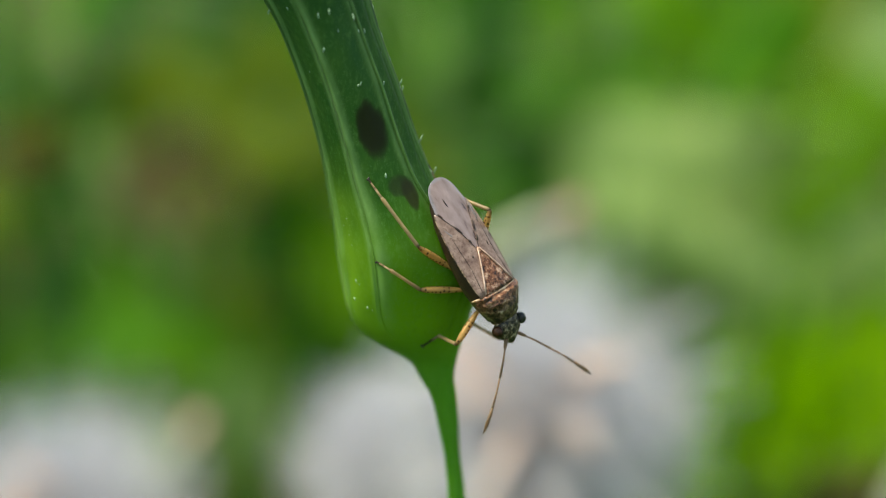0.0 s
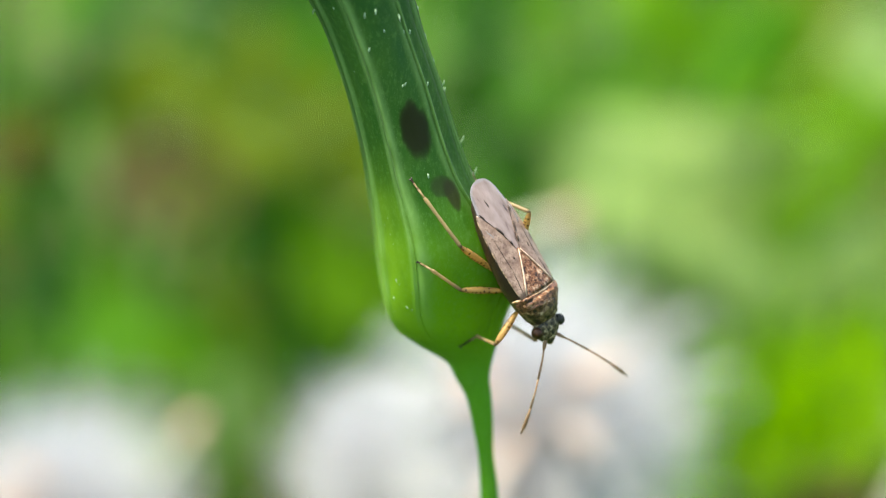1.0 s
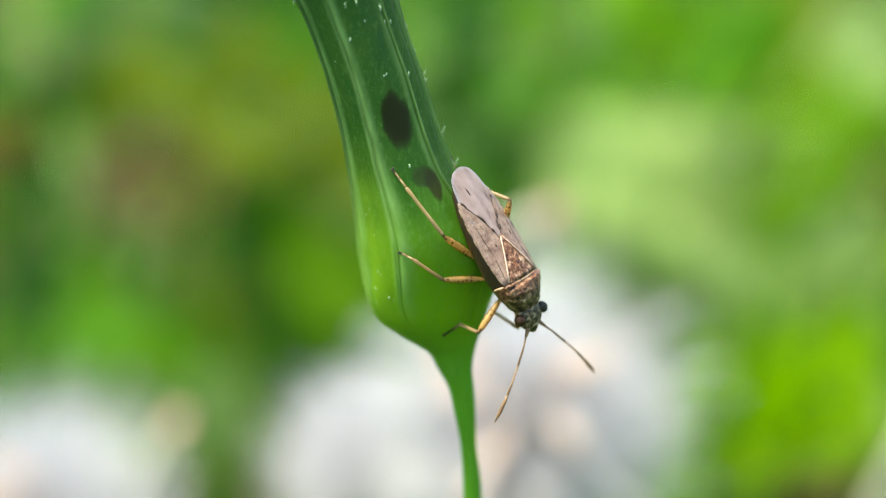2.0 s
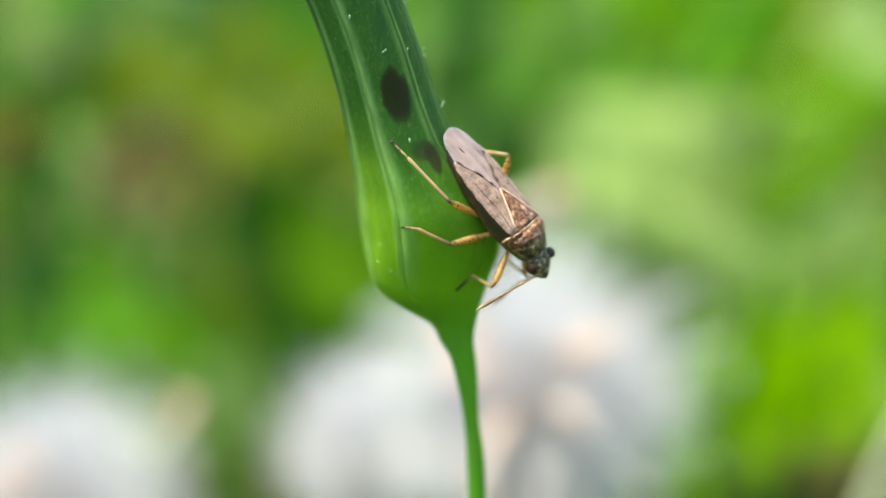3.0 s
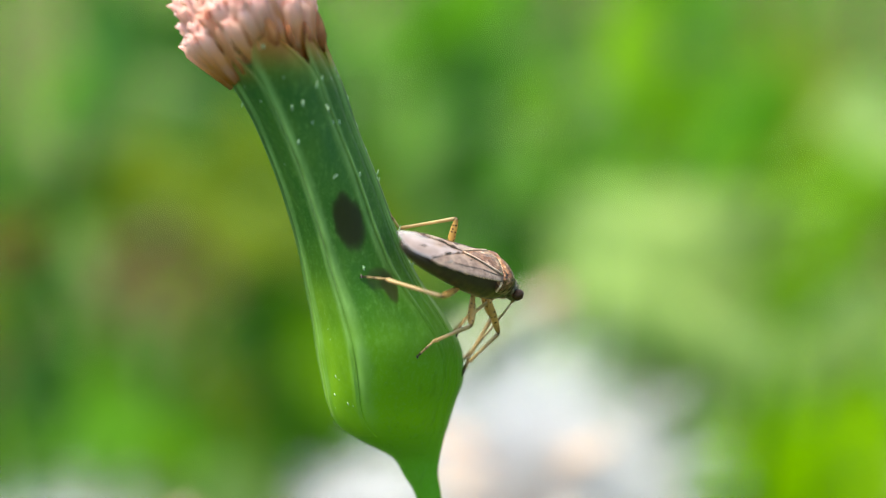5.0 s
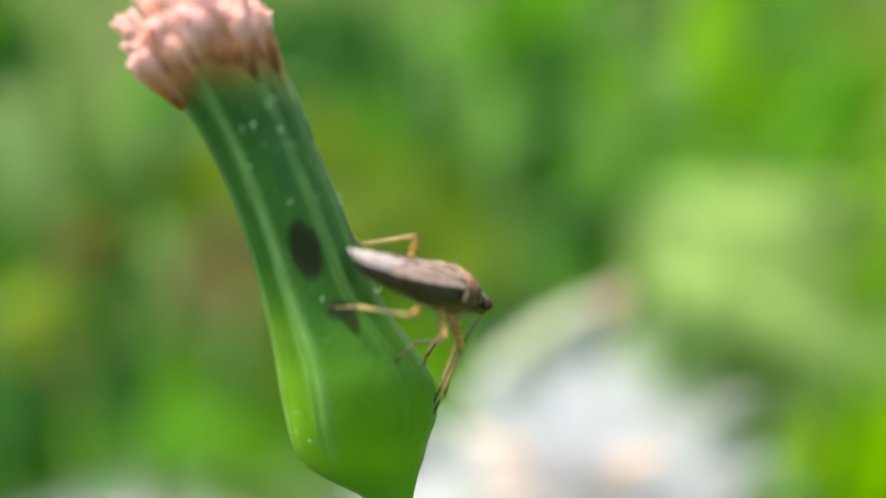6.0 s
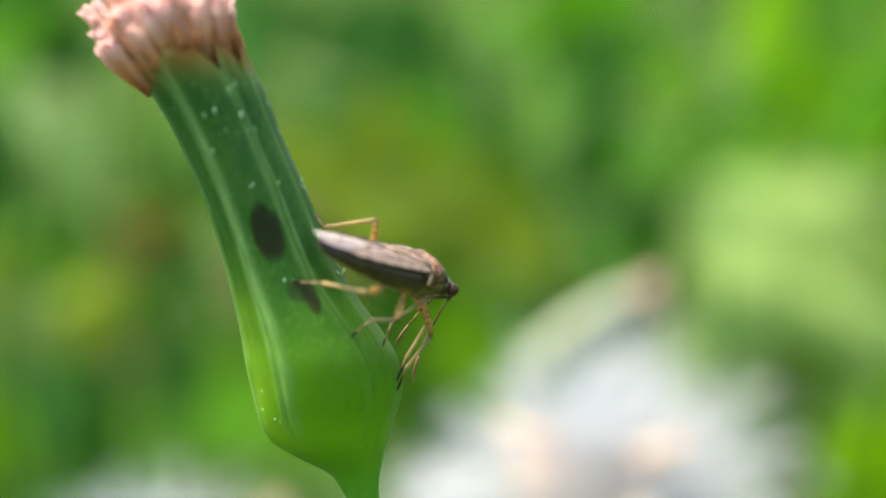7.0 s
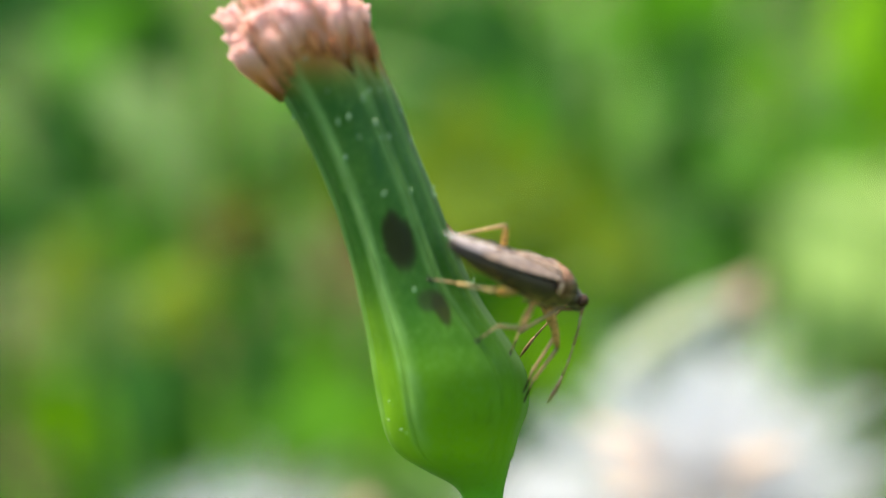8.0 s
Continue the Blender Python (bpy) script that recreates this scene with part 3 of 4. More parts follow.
def flower_bud():
    t = thing("flower_bud", "green closed flower bud with faded pink florets on slender stalk", "flower bud", BUD_FRAME)
    bm = bmesh.new()
    al = layer(bm, "along")
    loops, n = [], 48
    zs = [-13.8 + 0.12 * k for k in range(int(21.45 / 0.12) + 1)]
    for z in zs:
        loops.append([skin(z, 360 * k / n, -0.012) for k in range(n)])
    for z, row in zip(zs, rings(bm, loops)):
        for v in row:
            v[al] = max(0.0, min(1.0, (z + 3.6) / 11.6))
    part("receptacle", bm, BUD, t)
    # the slender stalk down to the soil
    down = LEAN.to_3x3().inverted() @ Vector((0, 0, -1))
    p = Vector((1.615, 4.1, -13.7))
    pts = [p]
    for k in range(20):
        s = min(1.0, k / 8)
        p = p + (Vector((0.03, 0.3, -1)).lerp(down, s * s)).normalized() * 8.6
        pts.append(p)
    bm = bmesh.new()
    tube(bm, pts, [0.295] + [0.30 + 0.02 * k for k in range(20)], 14)
    part("stalk", bm, BUD, t)
    # bracts: strips with raised pale margins
    seams = [-103, -64, -26, 37, 66, 104, 143, 180, 218, 257]
    for a0, a1 in zip(seams, seams[1:]):
        bm = bmesh.new()
        al, rim, tip, lit_flank = layer(bm, "along"), layer(bm, "rim"), layer(bm, "tip"), layer(bm, "lit_flank")
        rows, nu = [], 30
        top = mouth((a0 + a1) / 2) + 0.12 * math.sin(a0 * 1.7)
        zs = [-2.75 + (top + 2.75) * k / 90 for k in range(91)]
        for z in zs:
            fade = min(1.0, max(0.0, (z + 2.6) / 1.6))
            narrow = 1.0 if z < top - 0.8 else max(0.06, math.sqrt(max(0.0, (top - z) / 0.8)))
            row = []
            for k in range(nu + 1):
                u = min(1.0, max(0.0, (k - 1) / (nu - 2)))
                b0 = a0 + (14 * max(0.0, min(1.0, (2.2 - z) / 3.4)) if a0 == 37 else 0)
                b1 = a1 + (14 * max(0.0, min(1.0, (2.2 - z) / 3.4)) if a1 == 37 else 0)
                mid, half = (b0 + b1) / 2, (b1 - b0) / 2 - 0.02
                turn = mid + half * (2 * u - 1) * narrow
                e = math.exp(-((u - 0.075) / 0.065) ** 2) + 0.7 * math.exp(-((u - 0.93) / 0.06) ** 2)
                soft = min(1.0, max(0.25, (z + 0.6) / 3.0))
                if a0 == 37:
                    e *= soft if u < 0.5 else 1.0
                elif a1 == 37:
                    e *= soft if u > 0.5 else 1.0
                if (a0 == 66 and u < 0.5) or (a1 == 66 and u > 0.5):
                    e *= soft
                pale = math.exp(-((u - 0.07) / 0.085) ** 2) + 0.75 * math.exp(-((u - 0.95) / 0.07) ** 2)
                # the margins sink into the swollen side low down
                if (a0 in (37, 66) and u < 0.5) or (a1 in (37, 66) and u > 0.5):
                    pale *= min(1.0, max(0.12, (z - 0.2) / 2.6))
                edge = 0 if 0 < k < nu else 1
                off = (0.004 + fade * (0.028 + 0.085 * e + 0.012 * math.sin(9 * u + z * 0.4) + 0.02 * math.sin(math.pi * u)) * (1 - edge) + (0.012 + 0.045 * fade) * edge) + 0.012 * noise.noise(Vector((turn / 14, z * 0.8, a0)))
                v = bm.verts.new(skin(z, turn, off if z > -2.6 else -0.03))
                v[al], v[rim], v[tip] = max(0.0, min(1.0, (z + 3.6) / 11.6)), min(1.0, pale) * fade * (0.62 + 0.5 * noise.noise(Vector((z * 1.3, a0, k * 0.4)))), max(0.0, min(1.0, (z - top + 1.0) / 0.9)) ** 1.5
                # weight of the painted sunlit side: low down, round the left
                v[lit_flank] = max(0.0, 1 - abs(turn + 62) / 48) ** 0.7 * max(0.0, min(1.0, (3.2 - z) / 4.0)) * (0.8 + 0.5 * noise.noise(Vector((turn / 9, z * 1.1, 3.0))))
                row.append(v)
            rows.append(row)
        for a, b in zip(rows, rows[1:]):
            for k in range(nu):
                bm.faces.new((a[k], a[k + 1], b[k + 1], b[k]))
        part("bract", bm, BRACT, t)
    return t


def bud_marks(t):
    rnd = random.Random(5)
    # pale specks on the skin
    spots = [(2.12, 8.7, 0.08), (4.63, 14.3, 0.075), (5.53, -14.4, 0.09), (6.04, 10.8, 0.08), (6.04, 35.4, 0.08), (4.62, 84.0, 0.07), (-0.83, -48, 0.06), (-0.2, -62, 0.05), (-1.35, -52, 0.06), (-1.6, -38, 0.05)]
    for _ in range(22):
        z = 8.0 - 3.6 * rnd.random() ** 1.3
        spots.append((z, rnd.uniform(-80, 88), rnd.uniform(0.03, 0.085)))
    for _ in range(26):
        spots.append((rnd.uniform(-2.0, 1.0), rnd.uniform(-72, -20), rnd.uniform(0.015, 0.032)))
    for z, a, s in spots:
        bm = bmesh.new()
        bmesh.ops.create_icosphere(bm, subdivisions=1, radius=1.0, matrix=Matrix.Translation(skin(z, a, 0.045)) @ Matrix.Rotation(rnd.uniform(-0.6, 0.6), 4, "Y") @ Matrix.Diagonal((s * 0.42, s * 0.4, s * rnd.uniform(0.7, 1.1), 1)))
        part("speck", bm, SPECK, t)
    # short pale hairs along the edges
    for z, a in [(7.5, -88), (7.25, -92), (7.0, -86), (6.8, -95), (4.7, 89), (4.55, 92), (2.35, 84), (2.2, 90), (6.9, 86), (6.2, 92), (5.5, 88), (7.1, 40), (6.9, 30), (6.6, 10), (6.5, 36), (6.35, -6), (3.1, 86)]:
        bm = bmesh.new()
        o = skin(z, a, 0.02)
        n = (skin(z, a, 1.0) - skin(z, a, 0.0)).normalized()
        d = (n * 0.5 + Vector((0, 0, rnd.choice((-1, 1, 1))))).normalized() * rnd.uniform(0.14, 0.28)
        tube(bm, [o, o + d * 0.5 + n * 0.03, o + d], [0.035, 0.03, 0.012], 6)
        part("hair", bm, SPECK, t)


def florets(t):
    """Faded florets that swell out of the bud's mouth."""
    rnd = random.Random(11)
    x0, y0, r0 = axis(7.75)
    lead = Vector((-0.44, -0.3, 1)).normalized()
    count = 230
    for k in range(count):
        s = math.sqrt((k + 0.5) / count)
        a = k * 2.39996
        dx = s * r0 * 0.82 * math.cos(a)
        o = Vector((x0 + dx, y0 + s * r0 * 0.82 * math.sin(a), 7.45 + 0.28 * dx + 0.2 * rnd.random()))
        out = Vector((math.cos(a), math.sin(a), 0)) * s
        left = max(0.0, -math.cos(a)) * s
        L = rnd.uniform(2.5, 3.4) * (1 - 0.45 * s * s)
        d = (lead + out * (0.16 + 0.36 * left * left)).normalized()
        bend = out * rnd.uniform(-0.15, 0.3) + Vector((rnd.uniform(-0.25, 0.25), rnd.uniform(-0.25, 0.25), 0))
        pts = [o + d * L * q + bend * q * q for q in (0, 0.3, 0.6, 0.85, 1.0)]
        bm = bmesh.new()
        al = layer(bm, "along")
        wide = rnd.uniform(0.85, 1.4)
        tube(bm, pts, [0.10, 0.13 * wide, 0.18 * wide, 0.20 * wide, 0.10], 7)
        bm.verts.ensure_lookup_table()
        for q, v in enumerate(bm.verts):
            v[al] = (q // 7) / 4 + rnd.uniform(-0.05, 0.05)
        # lobes that curl out at the mouth
        tipd = (pts[-1] - pts[-2]).normalized()
        for lobe in range(4):
            o2 = (tipd.orthogonal().normalized() * 0.12)
            o2.rotate(Matrix.Rotation(lobe * 1.571 + k, 3, tipd))
            n0 = len(bm.verts)
            tube(bm, [pts[-2] + o2 * 0.7, pts[-1] + o2 * 1.0, pts[-1] + tipd * 0.06 + o2 * 1.5], [0.07, 0.065, 0.03], 5)
            bm.verts.ensure_lookup_table()
            for v in bm.verts[n0:]:
                v[al] = rnd.uniform(0.8, 1.0)
        part("floret", bm, PINK, t)
    # withered brown-orange tips in the notches between the bracts
    for a, size in ((-70, 1.2), (-48, 1.5), (-30, 0.8), (-12, 1.1), (12, 1.3), (30, 0.8), (52, 0.9), (78, 1.4), (100, 0.9), (150, 1.1), (200, 1.0), (240, 1.2)):
        z = mouth(a) - 0.32
        o = skin(z, a, -0.06)
        n = (skin(z, a, 1.0) - skin(z, a, 0.0)).normalized()
        d = (lead + n * 0.30).normalized()
        bm = bmesh.new()
        tube(bm, [o, o + d * 0.25 * size, o + d * 0.5 * size, o + d * 0.75 * size], [0.09, 0.14 * size, 0.11 * size, 0.03], 7)
        part("withered_tip", bm, ORANGE, t)


# ---- the bug: x forward, y left, z up, millimetres ----
def loft(rows, n=24, power=2.4, step=0.0, lump=0.0):
    """Skins stations (x, half width, top, bottom) with rounded cross sections, finer by step and uneven by lump."""
    if step:
        xs = [rows[0][0]] + [rows[0][0] + step * k for k in range(1, int((rows[-1][0] - rows[0][0]) / step))] + [rows[-1][0]]
        rows = [(x, *lerp_rows(rows, x)) for x in xs]
    loops = []
    for x, w, top, bot in rows:
        lp = []
        for k in range(n):
            a = 2 * math.pi * k / n
            c, s = math.cos(a), math.sin(a)
            y = w * math.copysign(abs(c) ** (2 / power), c)
            z = (top + bot) / 2 + (top - bot) / 2 * math.copysign(abs(s) ** (2 / power), s)
            k1 = 1 + lump * (noise.noise(Vector((x, y, z)) * 9) + 0.6 * noise.noise(Vector((x, y, z)) * 21))
            lp.append((x, y * k1, z * k1))
        loops.append(lp)
    bm = bmesh.new()
    rings(bm, loops)
    return bm


def sheet(rows, height, thick=0.02, nu=10, rim_rows=0):
    """A thin curved plate between the edges (x, inner y, outer y), at height(x, y); its rim layer marks the outer border."""
    bm = bmesh.new()
    rim = layer(bm, "rim")
    top, low = [], []
    for x, a, b in rows:
        ys = [a + (b - a) * k / nu for k in range(nu + 1)]
        top.append([bm.verts.new((x, y, height(x, y))) for y in ys])
        low.append([bm.verts.new((x, y, height(x, y) - thick)) for y in ys])
        if rim_rows:
            for row in (top[-1], low[-1]):
                for v, y in zip(row, ys):
                    v[rim] = max(0.0, 1 - min(min(y - a, b - y), (x - rows[-1][0]) * 0.8) / 0.10)
    for g in (top, low):
        for a, b in zip(g, g[1:]):
            for k in range(nu):
                bm.faces.new((a[k], a[k + 1], b[k + 1], b[k]))
    for a, b, c, d in zip(top, top[1:], low, low[1:]):
        bm.faces.new((a[0], b[0], d[0], c[0]))
        bm.faces.new((a[-1], b[-1], d[-1], c[-1]))
    for g, h in ((top[0], low[0]), (top[-1], low[-1])):
        for k in range(nu):
            bm.faces.new((g[k], g[k + 1], h[k + 1], h[k]))
    bmesh.ops.recalc_face_normals(bm, faces=bm.faces)
    return bm


def back_height(x, y):
    return 0.50 - 0.30 * y * y - 0.035 * max(0.0, -x - 0.6) ** 1.6 + 0.03 * min(0, x) + 0.07 * max(0.0, x + 0.2) * max(0.0, 1 - y * y)


LEG_SIZES = {"front": (1.2, 1.2, 0.65), "middle": (1.25, 1.2, 0.7), "hind": (1.43, 1.72, 0.8)}
HIPS = {"front": (1.3, 0.36, -0.42), "middle": (0.6, 0.46, -0.42), "hind": (-0.05, 0.48, -0.36)}


def shade(bm, n, values):
    """Marks rings of n points of a tube with the dark layer."""
    d = layer(bm, "dark")
    bm.verts.ensure_lookup_table()
    for k, v in enumerate(bm.verts):
        v[d] = values[min(k // n, len(values) - 1)]


def seed_bug():
    t = thing("seed_bug", "slender grey-brown seed bug with clear wings and spotted amber legs", "insect")
    body = loft([(-2.35, 0.05, 0.20, 0.10), (-2.2, 0.26, 0.24, -0.02), (-1.9, 0.45, 0.31, -0.14), (-1.3, 0.60, 0.36, -0.27), (-0.6, 0.68, 0.40, -0.38), (0.1, 0.70, 0.42, -0.47), (0.7, 0.67, 0.43, -0.54), (1.2, 0.57, 0.40, -0.54), (1.7, 0.42, 0.25, -0.42), (1.85, 0.3, 0.12, -0.28)])
    part("abdomen", body, BELLY, t)
    part("pronotum", loft([(0.98, 0.66, 0.54, 0.0), (1.02, 0.73, 0.60, -0.10), (1.2, 0.70, 0.645, -0.20), (1.45, 0.60, 0.585, -0.26), (1.7, 0.47, 0.45, -0.28), (1.85, 0.41, 0.34, -0.24), (1.89, 0.35, 0.27, -0.18)], 40, 2.4, 0.04, 0.09), THORAX, t, "pitted reddish-brown pronotum")
    bm = bmesh.new()
    tube(bm, [(0.99 + 0.05 * abs(math.sin(a)) - 0.02 * math.cos(a) ** 2, 0.735 * math.cos(a), 0.04 + 0.565 * math.sin(a) ** 0.8) for a in (math.pi * k / 16 for k in range(17))], [0.025] + [0.036] * 15 + [0.025], 8)
    part("hind_margin", bm, PALE, t, "golden-tan hind margin")
    part("scutellum", sheet([(1.0 - 1.33 * k / 14, -0.52 * (1 - k / 14) - 0.008, 0.52 * (1 - k / 14) + 0.008) for k in range(15)], lambda x, y: back_height(x, y) + 0.05 + 0.05 * max(0.0, 1 - abs(x - 0.7) / 0.5) * (1 - min(1.0, abs(y) / 0.4)), 0.06), SHIELD, t, "shiny dark brown scutellum")
    bm = bmesh.new()
    tube(bm, [(0.75, 0.02, 0.585), (0.6, -0.02, 0.59), (0.45, 0.01, 0.575), (0.25, 0, 0.545), (0.05, 0, 0.535)], [0.03, 0.06, 0.04, 0.035, 0.008], 8)
    part("scutellum_keel", bm, SHIELD, t)
    film = [(-0.2, 0.06), (-0.5, 0.26), (-0.8, 0.46), (-1.1, 0.59), (-1.5, 0.60), (-1.85, 0.54), (-2.12, 0.49), (-2.31, 0.41), (-2.43, 0.31), (-2.50, 0.20), (-2.55, 0.03)]
    film = [(-d, lerp_rows([(-x, w) for x, w in film], d)[0]) for d in (0.2 + 2.35 * math.sin(math.pi / 2 * k / 46) for k in range(47))]
    part("wing_membrane", sheet([(x, -w, w) for x, w in film], lambda x, y: back_height(x, y) + 0.012 + 0.012 * math.sin(6 * y + 2 * x), 0.012, 26, 3), FILM, t, "clear greyish wing membrane")
    edge = [(1.0, 0.42, 0.66), (0.8, 0.33, 0.69), (0.5, 0.19, 0.715), (0.2, 0.05, 0.735), (-0.2, 0.04, 0.75), (-0.5, 0.12, 0.75), (-0.8, 0.21, 0.74), (-1.1, 0.33, 0.715), (-1.4, 0.46, 0.68), (-1.6, 0.56, 0.63), (-1.68, 0.60, 0.61)]
    for s in (1, -1):
        part("forewing", sheet([(x, s * a, s * b) for x, a, b in edge], lambda x, y: back_height(x, y) + 0.026 - 0.10 * max(0, abs(y) - 0.5), 0.03, 10), CORIUM, t, "brown leathery forewing")
        bm = bmesh.new()
        tube(bm, [(x, s * (b - 0.01), back_height(x, b) - 0.01) for x, a, b in edge], [0.022] * len(edge), 6)
        part("wing_rim", bm, RIM, t)
        marks = [((-0.25, 0.03), (-0.6, 0.14), 0.009), ((-0.6, 0.14), (-1.1, 0.32), 0.010), ((-1.1, 0.32), (-1.66, 0.575), 0.010), ((0.85, 0.56), (0.1, 0.5), 0.010), ((0.1, 0.5), (-0.9, 0.55), 0.009)]
        if s < 0:
            marks += [((-1.66, 0.54), (-1.48, 0.46), 0.022), ((-1.14, 0.32), (-0.84, 0.19), 0.036), ((-0.62, 0.14), (-0.48, 0.09), 0.036), ((-0.16, 0.28), (-0.10, 0.28), 0.026), ((-1.7, 0.16), (-1.95, 0.18), 0.020)]
        else:
            marks += [((-1.46, 0.51), (-1.36, 0.47), 0.040), ((-1.05, 0.34), (-0.76, 0.24), 0.038), ((-0.64, 0.20), (-0.48, 0.13), 0.036), ((-0.2, 0.40), (-0.35, 0.42), 0.018)]
        for a, b, w in marks:
            bm = bmesh.new()
            pts = [(a[0] + (b[0] - a[0]) * q, s * (a[1] + (b[1] - a[1]) * q), back_height(a[0] + (b[0] - a[0]) * q, a[1] + (b[1] - a[1]) * q) + 0.03) for q in (0, 0.33, 0.66, 1)]
            tube(bm, pts, [w * 0.4, w, w * 0.9, w * 0.3], 6)
            part("vein", bm, VEIN, t)
        bm = bmesh.new()
        pts = [(0.95 - 1.25 * q, s * (0.53 - 0.505 * q), back_height(0.95 - 1.25 * q, 0.53 - 0.505 * q) + 0.062) for q in (0, 0.25, 0.5, 0.75, 1)]
        tube(bm, pts, [0.026, 0.028, 0.026, 0.022, 0.012], 6)
        part("wing_seam", bm, SEAM, t)
    part("head", loft([(1.80, 0.32, 0.24, -0.20), (1.9, 0.39, 0.26, -0.28), (2.12, 0.42, 0.21, -0.36), (2.32, 0.32, 0.09, -0.38), (2.46, 0.18, -0.03, -0.36), (2.55, 0.09, -0.15, -0.32), (2.59, 0.03, -0.21, -0.28)], 32, 2.2, 0.04, 0.10), HEADM, t, "dark head with pale streaks")
    for s, mat, lab in ((1, EYE, "dark round eye"), (-1, EYE_RED, "reddish-brown round eye")):
        bm = bmesh.new()
        bmesh.ops.create_uvsphere(bm, u_segments=16, v_segments=10, radius=1, matrix=Matrix.Translation((2.07, s * 0.46, 0.03)) @ Matrix.Diagonal((0.175, 0.15, 0.185, 1)))
        part("eye", bm, mat, t, lab)
    bm = bmesh.new()
    tube(bm, [(2.5, 0, -0.27), (2.2, 0, -0.42), (1.5, 0, -0.58), (0.6, 0, -0.64)], [0.06, 0.06, 0.05, 0.02], 8)
    part("rostrum", bm, ANT, t, "thin brown sucking beak")
    limbs = {}
    for side, s in (("left", 1), ("right", -1)):
        for leg, (fem, tib, tar) in LEG_SIZES.items():
            bm = bmesh.new()
            tube(bm, [(fem * q, 0, 0) for q in (0, 0.08, 0.3, 0.6, 0.85, 0.97, 1.0)], [0.045, 0.065, 0.088, 0.105, 0.088, 0.058, 0.036], 10)
            shade(bm, 10, (0, 0, 0, 0, 0, 0.6, 0.8))
            f = part("femur", bm, LEG, t, "amber femur with dark spots")
            bm = bmesh.new()
            tube(bm, [(tib * q, 0, 0) for q in (0, 0.06, 0.4, 0.8, 0.95, 1.0)], [0.048, 0.058, 0.049, 0.049, 0.060, 0.038], 8)
            shade(bm, 8, (0.8, 0.35, 0, 0, 0, 0.3))
            b = part("tibia", bm, TIBIA, t, "straw-coloured tibia")
            bm = bmesh.new()
            tube(bm, [(tar * q, 0, 0) for q in (0, 0.3, 0.48, 0.5, 0.72, 0.74, 0.95)], [0.03, 0.033, 0.037, 0.025, 0.034, 0.028, 0.026], 8)
            shade(bm, 8, (0.2, 0.1, 0.9, 0.3, 0.5, 1.0, 1.0) if leg != "front" else (0.3, 0.6, 1, 1, 1, 1, 1))
            a = part("tarsus", bm, TIBIA, t, "banded tarsus with dark tip")
            bm = bmesh.new()
            for c in (1, -1):
                tube(bm, [(tar * 0.9, 0, 0), (tar * 0.98, c * 0.04, 0.0), (tar * 1.02, c * 0.06, -0.04)], [0.03, 0.022, 0.008], 6)
            part("claw", bm, CLAW, a, "black claws")
            limbs[side, leg] = (f, b, a)
        ant = part("antenna", tube(bmesh.new(), [(0, 0, 0), (0.12, 0, 0), (0.30, 0, 0.0)], [0.045, 0.06, 0.045], 8), ANT, t, "brown four-jointed antenna")
        part("second_joint", tube(bmesh.new(), [(0.28, 0, 0), (0.6, 0, 0.02), (1.15, 0, -0.02)], [0.026, 0.028, 0.036], 8), ANT, ant)
        part("third_joint", tube(bmesh.new(), [(1.13, 0, -0.02), (1.6, 0, -0.07), (2.02, 0, -0.16)], [0.024, 0.026, 0.036], 8), ANT, ant)
        part("club", tube(bmesh.new(), [(2.0, 0, -0.155), (2.2, 0, -0.20), (2.55, 0, -0.32), (2.82, 0, -0.44)], [0.028, 0.048, 0.056, 0.014], 8), ANT, ant, "thick end joint")
        limbs[side, "antenna"] = ant
    return t, limbs


# ---- what moves ----
# seconds; bug's middle in bud millimetres; its forward and upward directions
BUG_ROWS = [
    (0.0, (1.92, -1.53, -0.27), (0.481, 0.051, -0.875), (0.515, -0.824, 0.235)),
    (1.0, (1.92, -1.53, -0.27), (0.481, 0.051, -0.875), (0.515, -0.824, 0.235)),
    (1.7, (1.92, -1.53, -0.27), (0.481, 0.051, -0.875), (0.515, -0.824, 0.235)),
    (2.8, (1.97, -1.59, 0.21), (0.564, -0.024, -0.826), (0.505, -0.781, 0.368)),
    (3.0, (1.97, -1.56, 0.31), (0.608, 0.016, -0.794), (0.519, -0.765, 0.382)),
    (3.5, (2.01, -1.51, 0.86), (0.752, 0.240, -0.614), (0.542, -0.756, 0.368)),
    (4.0, (2.15, -1.61, 1.42), (0.783, 0.463, -0.415), (0.622, -0.571, 0.536)),
    (4.5, (2.09, -1.55, 1.85), (0.719, 0.653, -0.240), (0.606, -0.419, 0.676)),
    (4.7, (2.14, -1.55, 1.93), (0.709, 0.666, -0.233), (0.606, -0.406, 0.684)),
    (5.8, (1.97, -1.55, 2.45), (0.667, 0.721, -0.186), (0.510, -0.261, 0.819)),
    (6.0, (1.98, -1.54, 2.47), (0.676, 0.713, -0.187), (0.483, -0.236, 0.843)),
    (6.5, (2.11, -1.63, 2.33), (0.649, 0.742, -0.168), (0.458, -0.205, 0.865)),
    (7.0, (2.12, -1.55, 2.41), (0.664, 0.715, -0.220), (0.490, -0.194, 0.850)),
    (7.5, (2.11, -1.61, 2.50), (0.661, 0.702, -0.265), (0.526, -0.182, 0.831)),
    (8.0, (2.10, -1.66, 2.53), (0.672, 0.691, -0.267), (0.495, -0.151, 0.855)),
]
